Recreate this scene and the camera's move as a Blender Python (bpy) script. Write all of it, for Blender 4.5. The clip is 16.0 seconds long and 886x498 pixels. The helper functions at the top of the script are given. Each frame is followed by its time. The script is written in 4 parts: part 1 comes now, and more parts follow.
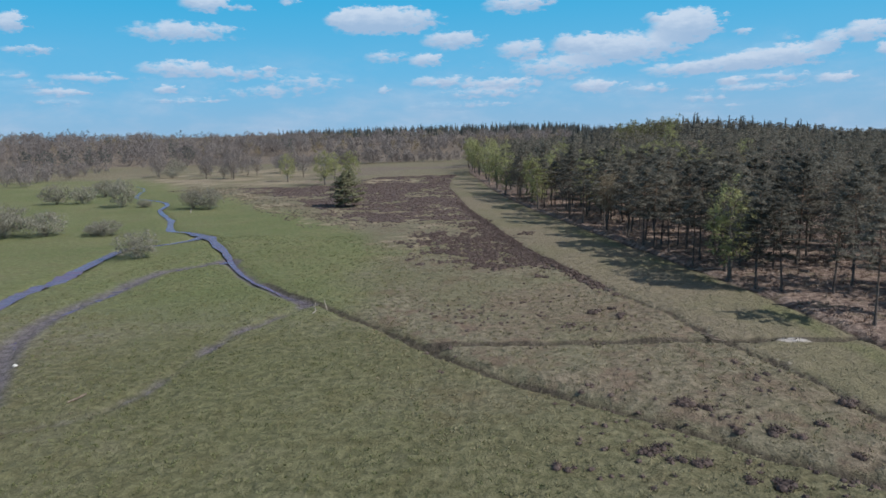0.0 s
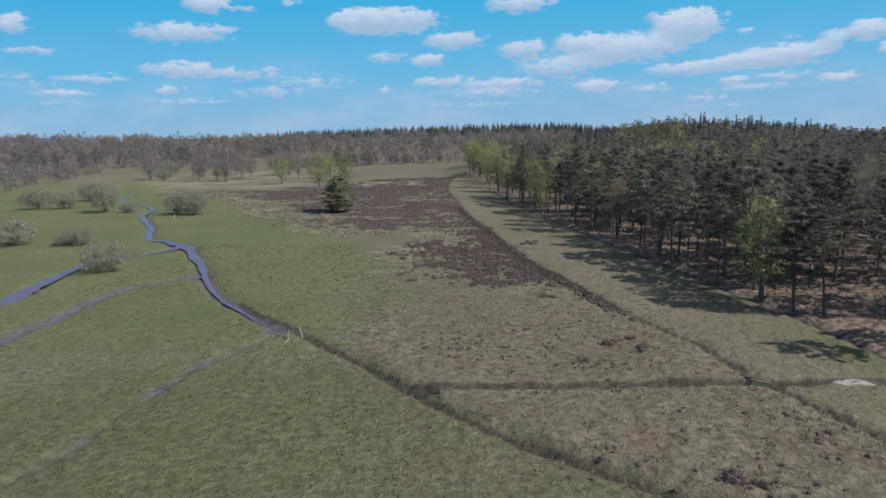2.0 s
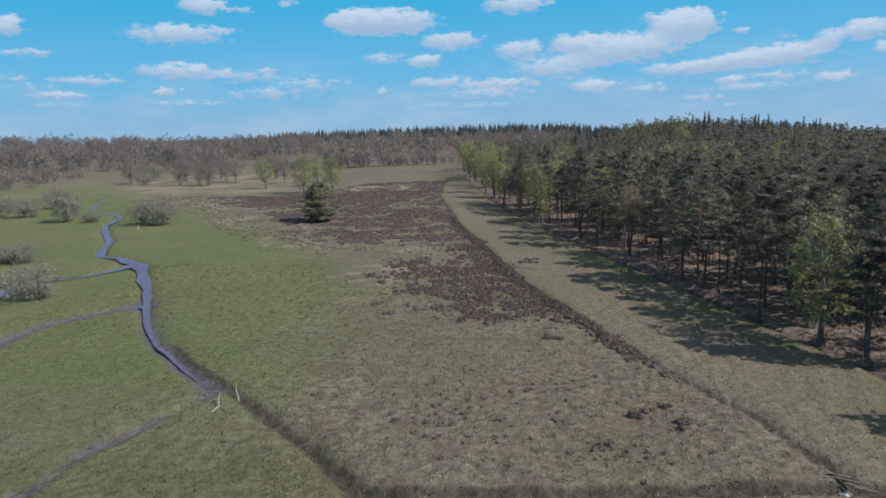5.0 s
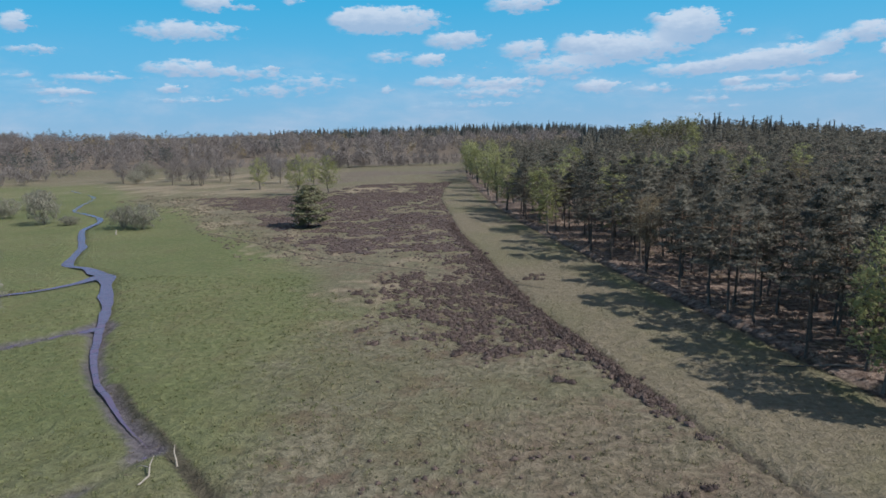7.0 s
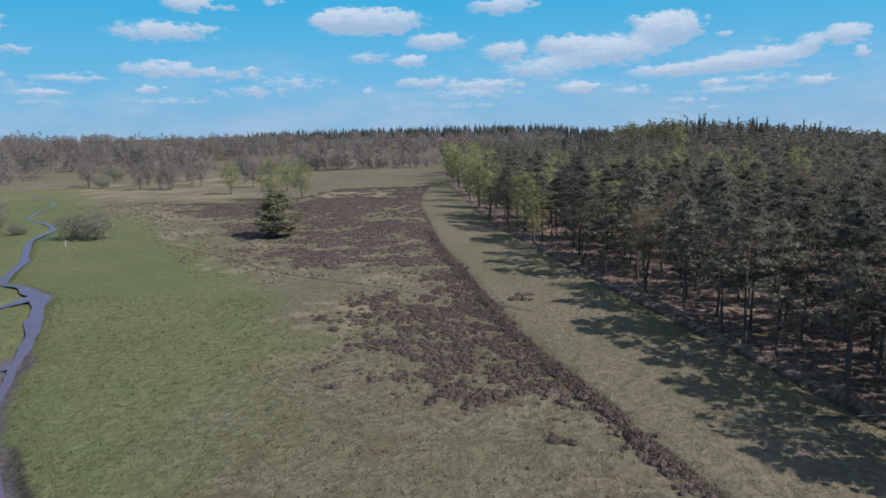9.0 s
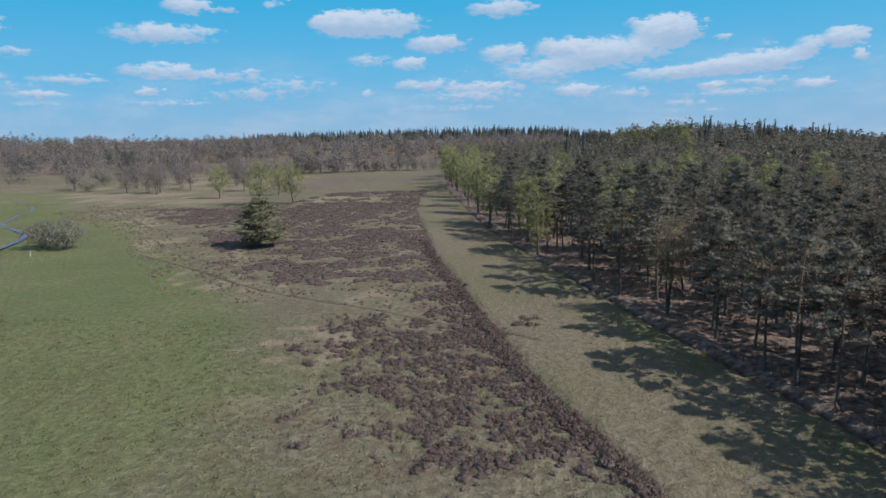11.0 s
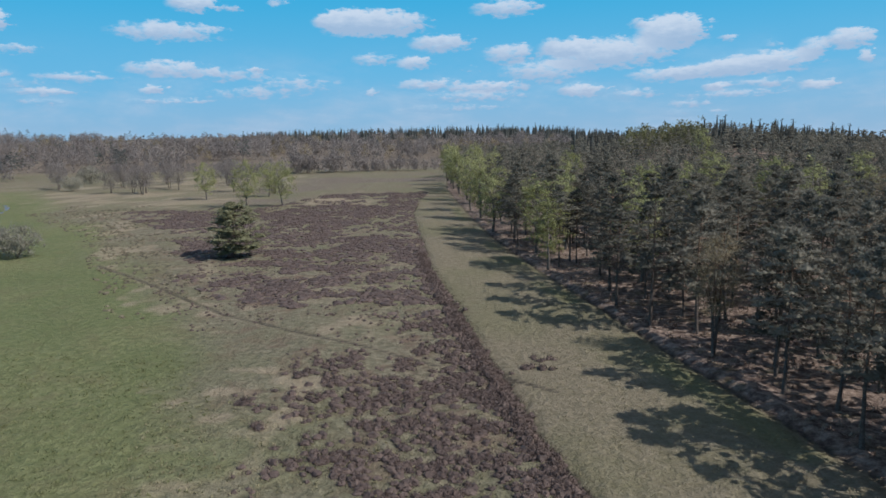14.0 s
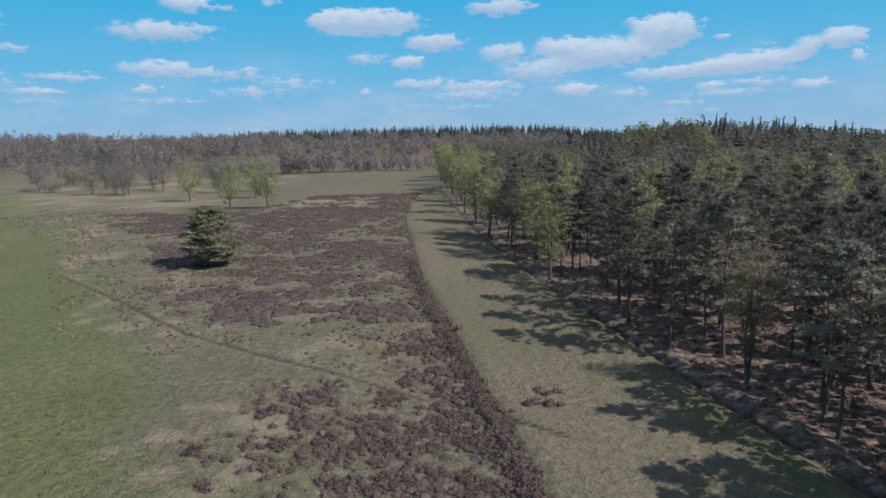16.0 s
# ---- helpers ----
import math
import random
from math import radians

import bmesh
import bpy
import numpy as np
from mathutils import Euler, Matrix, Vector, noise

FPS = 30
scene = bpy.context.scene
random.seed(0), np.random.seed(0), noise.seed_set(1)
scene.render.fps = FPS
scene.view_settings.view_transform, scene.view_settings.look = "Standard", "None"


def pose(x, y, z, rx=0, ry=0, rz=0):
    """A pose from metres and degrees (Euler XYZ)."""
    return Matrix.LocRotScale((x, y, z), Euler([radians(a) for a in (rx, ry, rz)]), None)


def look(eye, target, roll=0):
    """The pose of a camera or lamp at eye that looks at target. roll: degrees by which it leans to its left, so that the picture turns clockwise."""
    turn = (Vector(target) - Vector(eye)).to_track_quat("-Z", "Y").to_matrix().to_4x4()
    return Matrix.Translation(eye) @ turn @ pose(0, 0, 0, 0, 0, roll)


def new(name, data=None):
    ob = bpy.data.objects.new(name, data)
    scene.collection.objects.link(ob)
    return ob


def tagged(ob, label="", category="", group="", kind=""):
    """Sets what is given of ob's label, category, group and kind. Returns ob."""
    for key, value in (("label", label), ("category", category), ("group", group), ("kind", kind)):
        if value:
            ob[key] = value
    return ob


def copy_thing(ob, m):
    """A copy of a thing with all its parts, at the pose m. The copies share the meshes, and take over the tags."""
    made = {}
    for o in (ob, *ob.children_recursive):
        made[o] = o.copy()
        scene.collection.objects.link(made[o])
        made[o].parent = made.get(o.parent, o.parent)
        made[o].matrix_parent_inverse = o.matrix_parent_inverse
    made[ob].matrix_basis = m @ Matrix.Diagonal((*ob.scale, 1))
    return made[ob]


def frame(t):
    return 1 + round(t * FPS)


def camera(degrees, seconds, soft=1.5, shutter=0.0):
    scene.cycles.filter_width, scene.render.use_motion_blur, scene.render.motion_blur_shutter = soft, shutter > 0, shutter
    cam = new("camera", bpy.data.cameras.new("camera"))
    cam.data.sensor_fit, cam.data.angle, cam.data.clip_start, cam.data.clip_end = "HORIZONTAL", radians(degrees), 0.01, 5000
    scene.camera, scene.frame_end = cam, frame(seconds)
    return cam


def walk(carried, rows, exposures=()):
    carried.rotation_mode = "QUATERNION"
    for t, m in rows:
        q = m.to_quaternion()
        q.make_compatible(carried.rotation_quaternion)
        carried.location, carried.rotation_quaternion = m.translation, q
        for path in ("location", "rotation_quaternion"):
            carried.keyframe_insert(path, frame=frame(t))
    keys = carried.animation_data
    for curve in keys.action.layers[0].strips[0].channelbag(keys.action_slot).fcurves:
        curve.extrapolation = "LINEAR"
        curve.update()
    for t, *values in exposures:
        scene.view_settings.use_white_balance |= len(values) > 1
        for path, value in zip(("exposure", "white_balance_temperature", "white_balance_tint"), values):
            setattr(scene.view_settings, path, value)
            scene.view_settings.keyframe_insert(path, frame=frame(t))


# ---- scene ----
cam = camera(66.4, 16.0, soft=1.6)
PATH = [
    (0, (1.061, 0.405, 25.018), (0.837, 2.362, 24.673), -1.9),
    (0.5, (0.997, 3.69, 25.042), (0.767, 5.647, 24.696), -2.0),
    (1, (0.915, 6.899, 25.063), (0.681, 8.855, 24.718), -2.0),
    (1.5, (0.831, 10.13, 25.121), (0.598, 12.087, 24.776), -2.0),
    (2, (0.859, 13.459, 25.091), (0.63, 15.416, 24.747), -2.0),
    (2.5, (0.872, 16.794, 25.087), (0.646, 18.752, 24.742), -2.0),
    (3, (0.835, 20.132, 25.113), (0.613, 22.089, 24.768), -2.1),
    (3.5, (0.858, 23.365, 25.131), (0.638, 25.323, 24.787), -2.1),
    (4, (0.868, 26.591, 25.119), (0.65, 28.549, 24.775), -2.2),
    (4.2, (0.867, 27.906, 25.122), (0.65, 29.864, 24.779), -2.3),
    (6.3, (0.629, 42.103, 25.526), (0.394, 44.059, 25.183), -1.9),
    (6.5, (0.614, 43.42, 25.543), (0.378, 45.376, 25.199), -1.9),
    (7, (0.602, 46.593, 25.561), (0.371, 48.549, 25.216), -1.8),
    (7.5, (0.569, 49.69, 25.596), (0.349, 51.648, 25.25), -1.8),
    (8, (0.477, 52.959, 25.635), (0.275, 54.919, 25.29), -1.8),
    (8.5, (0.316, 56.267, 25.694), (0.127, 58.228, 25.35), -1.9),
    (9, (0.153, 59.564, 25.738), (-0.026, 61.526, 25.395), -1.8),
    (9.2, (0.095, 60.853, 25.73), (-0.082, 62.816, 25.39), -2.0),
    (11.5, (-0.377, 75.837, 25.521), (-0.557, 77.8, 25.184), -1.6),
    (12, (-0.45, 78.953, 25.445), (-0.638, 80.915, 25.108), -1.5),
    (12.5, (-0.521, 81.987, 25.36), (-0.715, 83.949, 25.024), -1.4),
    (13, (-0.64, 84.942, 25.298), (-0.832, 86.904, 24.961), -1.3),
    (13.5, (-0.683, 87.854, 25.218), (-0.872, 89.816, 24.88), -1.4),
    (14, (-0.739, 90.742, 25.143), (-0.924, 92.705, 24.805), -1.4),
    (14.5, (-0.804, 93.607, 25.054), (-0.983, 95.57, 24.715), -1.4),
    (15, (-0.839, 96.367, 24.952), (-1.016, 98.33, 24.612), -1.4),
    (15.5, (-1.016, 98.993, 24.854), (-1.189, 100.956, 24.514), -1.5),
    (16, (-1.161, 101.539, 24.769), (-1.331, 103.503, 24.429), -1.5),
]
walk(cam, [(t, look(eye, target, roll)) for t, eye, target, roll in PATH], exposures=[(0.0, 0.0, 6200, 12)])

# ---- sun, sky and clouds ----
SUN_ELEVATION = radians(41)
SUN_WAY = Vector((0.94, -0.34, 0)).normalized()      # towards the sun, over the ground
sun_dir = Vector((SUN_WAY.x * math.cos(SUN_ELEVATION), SUN_WAY.y * math.cos(SUN_ELEVATION), math.sin(SUN_ELEVATION)))
sun = new("sun", bpy.data.lights.new("sun", "SUN"))
sun.data.energy, sun.data.angle, sun.data.color = 4.5, radians(0.5), (1.0, 0.95, 0.88)
sun.matrix_basis = look(sun_dir * 200, (0, 0, 0))

# Clouds: azimuth, elevation, half width, half height (degrees), thickness
CLOUDS_HIGH_A = [
    (-10.7, 8.8, 4.3, 1.03, 1.2), (-5.2, 7.2, 2.5, 0.7, 0.9), (-12.8, 9, 2.3, 0.77, 1), (-26.4, 8, 4, 0.73, 0.8), (-24.4, 10, 1.9, 0.56, 1),
    (-21.7, 9.8, 0.8, 0.25, 0.5), (-37.5, 8.3, 1, 0.67, 1), (-36.8, 6.5, 1.9, 0.3, 0.7), (-10.8, 6, 1.7, 0.44, 0.6), (-7.3, 5.7, 1.6, 0.49, 0.9),
    (-3, 5.1, 0.9, 0.22, 0.4), (0.1, 9.7, 2.7, 0.59, 0.9), (13.1, 7.3, 2.5, 1.15, 1.3)]
CLOUDS_HIGH_B = [
    (8.3, 5.9, 4.8, 1.11, 1), (0.3, 6.2, 2.1, 0.79, 0.8), (3.2, 4.7, 3.6, 0.88, 0.7), (4.8, 6.6, 2.2, 0.69, 0.8), (10.8, 8, 1.3, 0.29, 0.5),
    (19.6, 4.6, 3.4, 0.8, 1), (16.2, 4.3, 3.2, 0.62, 0.8), (12.5, 4.1, 2.9, 0.55, 0.7), (22.8, 5.4, 1.1, 0.7, 0.7), (25, 5.9, 1.5, 0.68, 1),
    (26.1, 4.6, 0.5, 0.45, 0.8), (16.9, 6.5, 0.7, 0.28, 0.5), (20, 5.8, 0.6, 0.4, 0.4)]
CLOUDS_LOW_A = [
    (6.3, 3.1, 2.1, 0.53, 0.9), (10.5, 2.7, 1.9, 0.39, 0.6), (16.4, 3, 1.2, 0.33, 0.8), (19.7, 3.1, 2.3, 0.37, 0.6), (23.3, 2.8, 1.3, 0.39, 0.8),
    (17.4, 2.4, 3.9, 0.33, 0.45), (14.7, 1.8, 2, 0.34, 0.5), (-6.3, 3.9, 2.8, 0.45, 0.7), (-1.2, 3.6, 3.2, 0.45, 0.75), (-2.6, 2.9, 4.2, 0.41, 0.6),
    (-10.9, 3.4, 0.8, 0.27, 0.6), (-3.5, 2, 4.2, 0.27, 0.35), (-26.6, 5.3, 3.3, 0.59, 0.8)]
CLOUDS_LOW_B = [
    (-22.1, 4.9, 2.6, 0.52, 0.6), (-19.9, 5.3, 0.6, 0.22, 0.9), (-17.3, 4, 3.6, 0.88, 0.4), (-21.3, 3.4, 3.5, 0.44, 0.4), (-27.7, 3.8, 1.1, 0.34, 0.95),
    (-26.5, 2.9, 2.9, 0.21, 0.6), (-34.9, 3.6, 2.2, 0.28, 0.75), (-35.3, 2.9, 1.8, 0.16, 0.5), (-32.9, 4.6, 3, 0.4, 0.6), (-37.9, 4.8, 1.3, 0.31, 0.4),
    (-36.6, 4.1, 2.1, 0.31, 0.35), (-18, 10.3, 1, 0.25, 0.6), (15.1, 1.1, 2.4, 0.26, 0.3)]
CLOUDS = CLOUDS_HIGH_A + CLOUDS_HIGH_B + CLOUDS_LOW_A + CLOUDS_LOW_B


def node(tree, kind, inputs=(), operation=None, use_clamp=False, data_type=None, blend_type=None, interpolation_type=None, attribute_name=None):
    """Add a node, set its mode, and link or set its inputs by position."""
    n = tree.nodes.new(kind)
    if operation:
        n.operation = operation
    if use_clamp:
        n.use_clamp = True
    if data_type:
        n.data_type = data_type
    if blend_type:
        n.blend_type = blend_type
    if interpolation_type:
        n.interpolation_type = interpolation_type
    if attribute_name:
        n.attribute_name = attribute_name
    for i, value in (inputs.items() if isinstance(inputs, dict) else enumerate(inputs)):
        if value is None:
            continue
        if isinstance(value, bpy.types.NodeSocket):
            tree.links.new(value, n.inputs[i])
        else:
            n.inputs[i].default_value = value
    return n


def calc(tree, op, *values, clamp=False):
    return node(tree, "ShaderNodeMath", values, operation=op, use_clamp=clamp).outputs[0]


def blend(tree, factor, a, b, mode="MIX"):
    n = node(tree, "ShaderNodeMix", data_type="RGBA", blend_type=mode)
    for i, value in ((0, factor), (6, a), (7, b)):
        if isinstance(value, bpy.types.NodeSocket):
            tree.links.new(value, n.inputs[i])
        else:
            n.inputs[i].default_value = value if i == 0 else (*value[:3], 1)
    return n.outputs[2]


def spread(tree, value, lo, hi, a=0.0, b=1.0):
    return node(tree, "ShaderNodeMapRange", (value, lo, hi, a, b), interpolation_type="SMOOTHSTEP").outputs[0]


def build_sky():
    world = bpy.data.worlds.new("sky")
    scene.world = world
    world.use_nodes = True
    t = world.node_tree
    t.nodes.clear()
    sky = node(t, "ShaderNodeTexSky")
    sky.sky_type, sky.sun_disc, sky.sun_elevation, sky.sun_rotation = "NISHITA", False, SUN_ELEVATION, math.atan2(SUN_WAY.x, SUN_WAY.y)
    sky.air_density, sky.dust_density, sky.ozone_density = 1.0, 0.6, 3.0
    way = node(t, "ShaderNodeTexCoord").outputs["Generated"]
    x, y, z = node(t, "ShaderNodeSeparateXYZ", (way,)).outputs
    az = calc(t, "MULTIPLY", calc(t, "ARCTAN2", x, y), 180 / math.pi)
    el = calc(t, "MULTIPLY", calc(t, "ARCSINE", z), 180 / math.pi)
    place = node(t, "ShaderNodeCombineXYZ", (az, el, 0.0)).outputs[0]
    stretched = node(t, "ShaderNodeVectorMath", (place, (0.55, 1.3, 1.0)), operation="MULTIPLY").outputs[0]
    billow = node(t, "ShaderNodeTexNoise", {0: stretched, 2: 1.7, 3: 9.0, 4: 0.62})
    warp = node(t, "ShaderNodeVectorMath", (billow.outputs["Color"], (0.5, 0.5, 0.5)), operation="SUBTRACT").outputs[0]
    bent = node(t, "ShaderNodeVectorMath", (warp, (2.6, 1.0, 0.0), place), operation="MULTIPLY_ADD").outputs[0]
    mass, height = 0.0, 0.0
    for a, e, w, h, thick in CLOUDS:
        w, h = w * 1.25, h * 1.3
        p = node(t, "ShaderNodeVectorMath", (bent, (1 / w, 1 / h, 0), (-a / w, -e / h, 0)), operation="MULTIPLY_ADD").outputs[0]
        d = node(t, "ShaderNodeVectorMath", (p, p), operation="DOT_PRODUCT").outputs["Value"]
        m = calc(t, "MULTIPLY", calc(t, "SUBTRACT", 1.0, d, clamp=True), thick)
        py = node(t, "ShaderNodeSeparateXYZ", (p,)).outputs[1]
        height = calc(t, "MULTIPLY_ADD", m, py, height)
        mass = calc(t, "ADD", m, mass)
    # the rest of the sky, out of sight, carries the same fair-weather clouds
    rest = node(t, "ShaderNodeTexNoise", {0: node(t, "ShaderNodeVectorMath", (way, (1, 1, 3)), operation="MULTIPLY").outputs[0], 2: 4.0, 3: 7.0, 4: 0.6}).outputs[0]
    away = calc(t, "MAXIMUM", spread(t, el, 11.5, 15.0), spread(t, calc(t, "ABSOLUTE", calc(t, "ADD", az, 6.0)), 40.0, 46.0))
    above = spread(t, el, 0.5, 3.0)
    extra = calc(t, "MULTIPLY", calc(t, "MULTIPLY", spread(t, rest, 0.47, 0.64), away), above)
    puff = spread(t, calc(t, "SUBTRACT", calc(t, "MULTIPLY", mass, 1.5), calc(t, "MULTIPLY", spread(t, billow.outputs[0], 0.3, 0.7), 0.9)), -0.3, 0.75)
    veil = calc(t, "MULTIPLY", spread(t, node(t, "ShaderNodeTexNoise", {0: stretched, 2: 0.22, 3: 5.0, 4: 0.6}).outputs[0], 0.4, 0.75),
                calc(t, "MULTIPLY", spread(t, el, 8.0, 2.5), 0.5))
    puff = calc(t, "MULTIPLY", puff, spread(t, mass, 0.0, 0.22))
    cover = calc(t, "MAXIMUM", calc(t, "MAXIMUM", puff, extra), veil)
    lift = spread(t, calc(t, "ADD", calc(t, "DIVIDE", height, calc(t, "ADD", mass, 0.05)), calc(t, "MULTIPLY", billow.outputs[0], 0.9)), 0.0, 1.1)
    white = blend(t, lift, (4.5, 5.3, 6.7), (7.8, 8.0, 8.5))
    low = blend(t, spread(t, el, -1.0, 5.5), (3.0, 4.95, 6.75), (1.6, 4.9, 7.45))
    low = blend(t, spread(t, el, 3.0, 13.0), low, (0.42, 4.2, 7.15))
    tinted = blend(t, spread(t, el, 30.0, 12.0), sky.outputs[0], low)
    colour = blend(t, calc(t, "MULTIPLY", cover, 0.74), tinted, white)
    bg = node(t, "ShaderNodeBackground", (colour, 0.097))
    node(t, "ShaderNodeOutputWorld", (bg.outputs[0],))


build_sky()


# ---- materials ----
def material(name, build):
    m = bpy.data.materials.new(name)
    m.use_nodes = True
    t = m.node_tree
    bsdf = t.nodes["Principled BSDF"]
    bsdf.inputs["Specular IOR Level"].default_value = 0.25
    build(t, bsdf)
    return m


def texture(t, scale, detail=4.0, rough=0.6, where=None):
    where = where or node(t, "ShaderNodeTexCoord").outputs["Object"]
    return node(t, "ShaderNodeTexNoise", {0: where, 2: scale, 3: detail, 4: rough}).outputs[0]


def bump(t, bsdf, height, strength, distance):
    n = node(t, "ShaderNodeBump", {0: strength, 1: distance})
    t.links.new(height, n.inputs["Height"])
    t.links.new(n.outputs[0], bsdf.inputs["Normal"])


def foliage(name, dark, light, through_light=0.0, rough=0.7, blades=0.3):
    """Leaves, needles or twigs: varied blade by blade and plant by plant."""
    def build(t, bsdf):
        blade = node(t, "ShaderNodeNewGeometry").outputs["Random Per Island"]
        plant = node(t, "ShaderNodeObjectInfo").outputs["Random"]
        tone = node(t, "ShaderNodeAttribute", attribute_name="tone").outputs["Fac"]
        mix = calc(t, "ADD", calc(t, "MULTIPLY", blade, blades), calc(t, "MULTIPLY", calc(t, "FRACT", calc(t, "ADD", plant, tone)), 1 - blades))
        colour = blend(t, mix, dark, light)
        t.links.new(colour, bsdf.inputs["Base Color"])
        bsdf.inputs["Roughness"].default_value = rough
        if through_light:
            leaf = node(t, "ShaderNodeBsdfTranslucent", (colour,))
            both = node(t, "ShaderNodeMixShader", (through_light, bsdf.outputs[0], leaf.outputs[0]))
            t.links.new(both.outputs[0], t.nodes["Material Output"].inputs[0])
    return material(name, build)


def bark(name, low, high, split=0.45):
    def build(t, bsdf):
        where = node(t, "ShaderNodeTexCoord")
        h = node(t, "ShaderNodeSeparateXYZ", (where.outputs["Generated"],)).outputs[2]
        n = texture(t, 5.0, 5.0, 0.7, where.outputs["Object"])
        up = spread(t, calc(t, "ADD", h, calc(t, "MULTIPLY", n, 0.2)), split - 0.1, split + 0.3)
        base = blend(t, up, low, high)
        colour = blend(t, spread(t, n, 0.35, 0.65), blend(t, 1.0, base, (0.55, 0.52, 0.5), "MULTIPLY"), base)
        t.links.new(colour, bsdf.inputs["Base Color"])
        bsdf.inputs["Roughness"].default_value = 0.9
        bump(t, bsdf, n, 0.6, 0.03)
    return material(name, build)


def ground_build(t, bsdf):
    where = node(t, "ShaderNodeTexCoord").outputs["Object"]

    def zone(name):
        return node(t, "ShaderNodeAttribute", attribute_name=name).outputs["Fac"]
    broad, middle, fine, grain = texture(t, 0.035, 5, 0.6, where), texture(t, 0.22, 6, 0.65, where), texture(t, 1.0, 6, 0.66, where), texture(t, 4.5, 4, 0.7, where)
    dry = blend(t, spread(t, fine, 0.36, 0.66), (0.134, 0.12, 0.079), (0.252, 0.222, 0.152))
    dry = blend(t, calc(t, "MULTIPLY", spread(t, middle, 0.47, 0.66), 0.8), dry, (0.165, 0.112, 0.083))
    dry = blend(t, calc(t, "MULTIPLY", spread(t, broad, 0.4, 0.62), 0.55), dry, (0.158, 0.154, 0.086))
    lush = blend(t, spread(t, fine, 0.36, 0.66), (0.13, 0.142, 0.063), (0.212, 0.216, 0.104))
    lush = blend(t, calc(t, "MULTIPLY", spread(t, middle, 0.46, 0.66), 0.65), lush, (0.168, 0.15, 0.08))
    lush = blend(t, calc(t, "MULTIPLY", spread(t, broad, 0.35, 0.65), 0.5), lush, (0.112, 0.142, 0.056))
    glade = blend(t, spread(t, fine, 0.3, 0.7), (0.16, 0.138, 0.09), (0.245, 0.208, 0.145))
    glade = blend(t, calc(t, "MULTIPLY", spread(t, broad, 0.42, 0.6), 0.5), glade, (0.155, 0.15, 0.08))
    heath = blend(t, spread(t, fine, 0.32, 0.68), (0.1, 0.078, 0.068), (0.245, 0.205, 0.152))
    litter = blend(t, spread(t, fine, 0.35, 0.65), (0.1, 0.07, 0.058), (0.32, 0.245, 0.195))
    litter = blend(t, calc(t, "MULTIPLY", spread(t, middle, 0.5, 0.7), 0.5), litter, (0.12, 0.11, 0.05))
    mud = blend(t, spread(t, fine, 0.35, 0.65), (0.048, 0.041, 0.034), (0.095, 0.082, 0.064))

    def worn(name):
        ragged = calc(t, "ADD", zone(name), calc(t, "MULTIPLY", calc(t, "SUBTRACT", middle, 0.5), 0.55))
        return spread(t, calc(t, "ADD", ragged, calc(t, "MULTIPLY", calc(t, "SUBTRACT", fine, 0.5), 0.35)), 0.25, 0.75)
    colour = blend(t, worn("lush"), dry, lush)
    colour = blend(t, calc(t, "MULTIPLY", worn("damp"), 0.6), colour, blend(t, spread(t, fine, 0.38, 0.64), (0.09, 0.093, 0.04), (0.165, 0.16, 0.078)))
    colour = blend(t, calc(t, "MULTIPLY", worn("russet"), 0.5), colour, blend(t, spread(t, fine, 0.36, 0.66), (0.13, 0.1, 0.072), (0.255, 0.2, 0.145)))
    colour = blend(t, calc(t, "MULTIPLY", worn("straw"), 0.8), colour, blend(t, fine, (0.24, 0.19, 0.125), (0.36, 0.3, 0.21)))
    colour = blend(t, worn("glade"), colour, glade)
    colour = blend(t, calc(t, "MULTIPLY", worn("moss"), 0.28), colour, (0.125, 0.155, 0.045))
    colour = blend(t, worn("heath"), colour, heath)
    colour = blend(t, worn("litter"), colour, litter)
    colour = blend(t, calc(t, "MULTIPLY", worn("mud"), 0.85), colour, mud)
    silt = blend(t, spread(t, fine, 0.35, 0.65), (0.1, 0.087, 0.1), (0.17, 0.15, 0.165))
    colour = blend(t, calc(t, "MULTIPLY", worn("silt"), 0.85), colour, silt)
    colour = blend(t, worn("sand"), colour, (0.46, 0.42, 0.37))
    shade = spread(t, grain, 0.2, 0.8, 0.8, 1.2)
    grey = node(t, "ShaderNodeCombineXYZ", (shade, shade, shade)).outputs[0]
    t.links.new(blend(t, 1.0, colour, grey, "MULTIPLY"), bsdf.inputs["Base Color"])
    bsdf.inputs["Roughness"].default_value = 0.95
    bsdf.inputs["Specular IOR Level"].default_value = 0.1
    bump(t, bsdf, calc(t, "ADD", calc(t, "MULTIPLY", fine, 1.0), calc(t, "MULTIPLY", grain, 0.2)), 1.0, 0.55)


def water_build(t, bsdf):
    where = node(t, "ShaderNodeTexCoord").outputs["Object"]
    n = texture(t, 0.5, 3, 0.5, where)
    # muddy tone with the sky's violet-blue reflection painted in; real reflection kept weak
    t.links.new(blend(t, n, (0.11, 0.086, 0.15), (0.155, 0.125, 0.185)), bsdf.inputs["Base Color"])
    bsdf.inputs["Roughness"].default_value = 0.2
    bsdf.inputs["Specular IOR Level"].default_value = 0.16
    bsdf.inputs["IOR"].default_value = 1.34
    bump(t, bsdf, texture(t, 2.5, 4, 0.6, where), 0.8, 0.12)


def plain_build(low, high, scale):
    def build(t, bsdf):
        n = texture(t, scale, 5, 0.65)
        t.links.new(blend(t, spread(t, n, 0.3, 0.7), low, high), bsdf.inputs["Base Color"])
        bsdf.inputs["Roughness"].default_value = 0.9
        bump(t, bsdf, n, 0.5, 0.03)
    return build


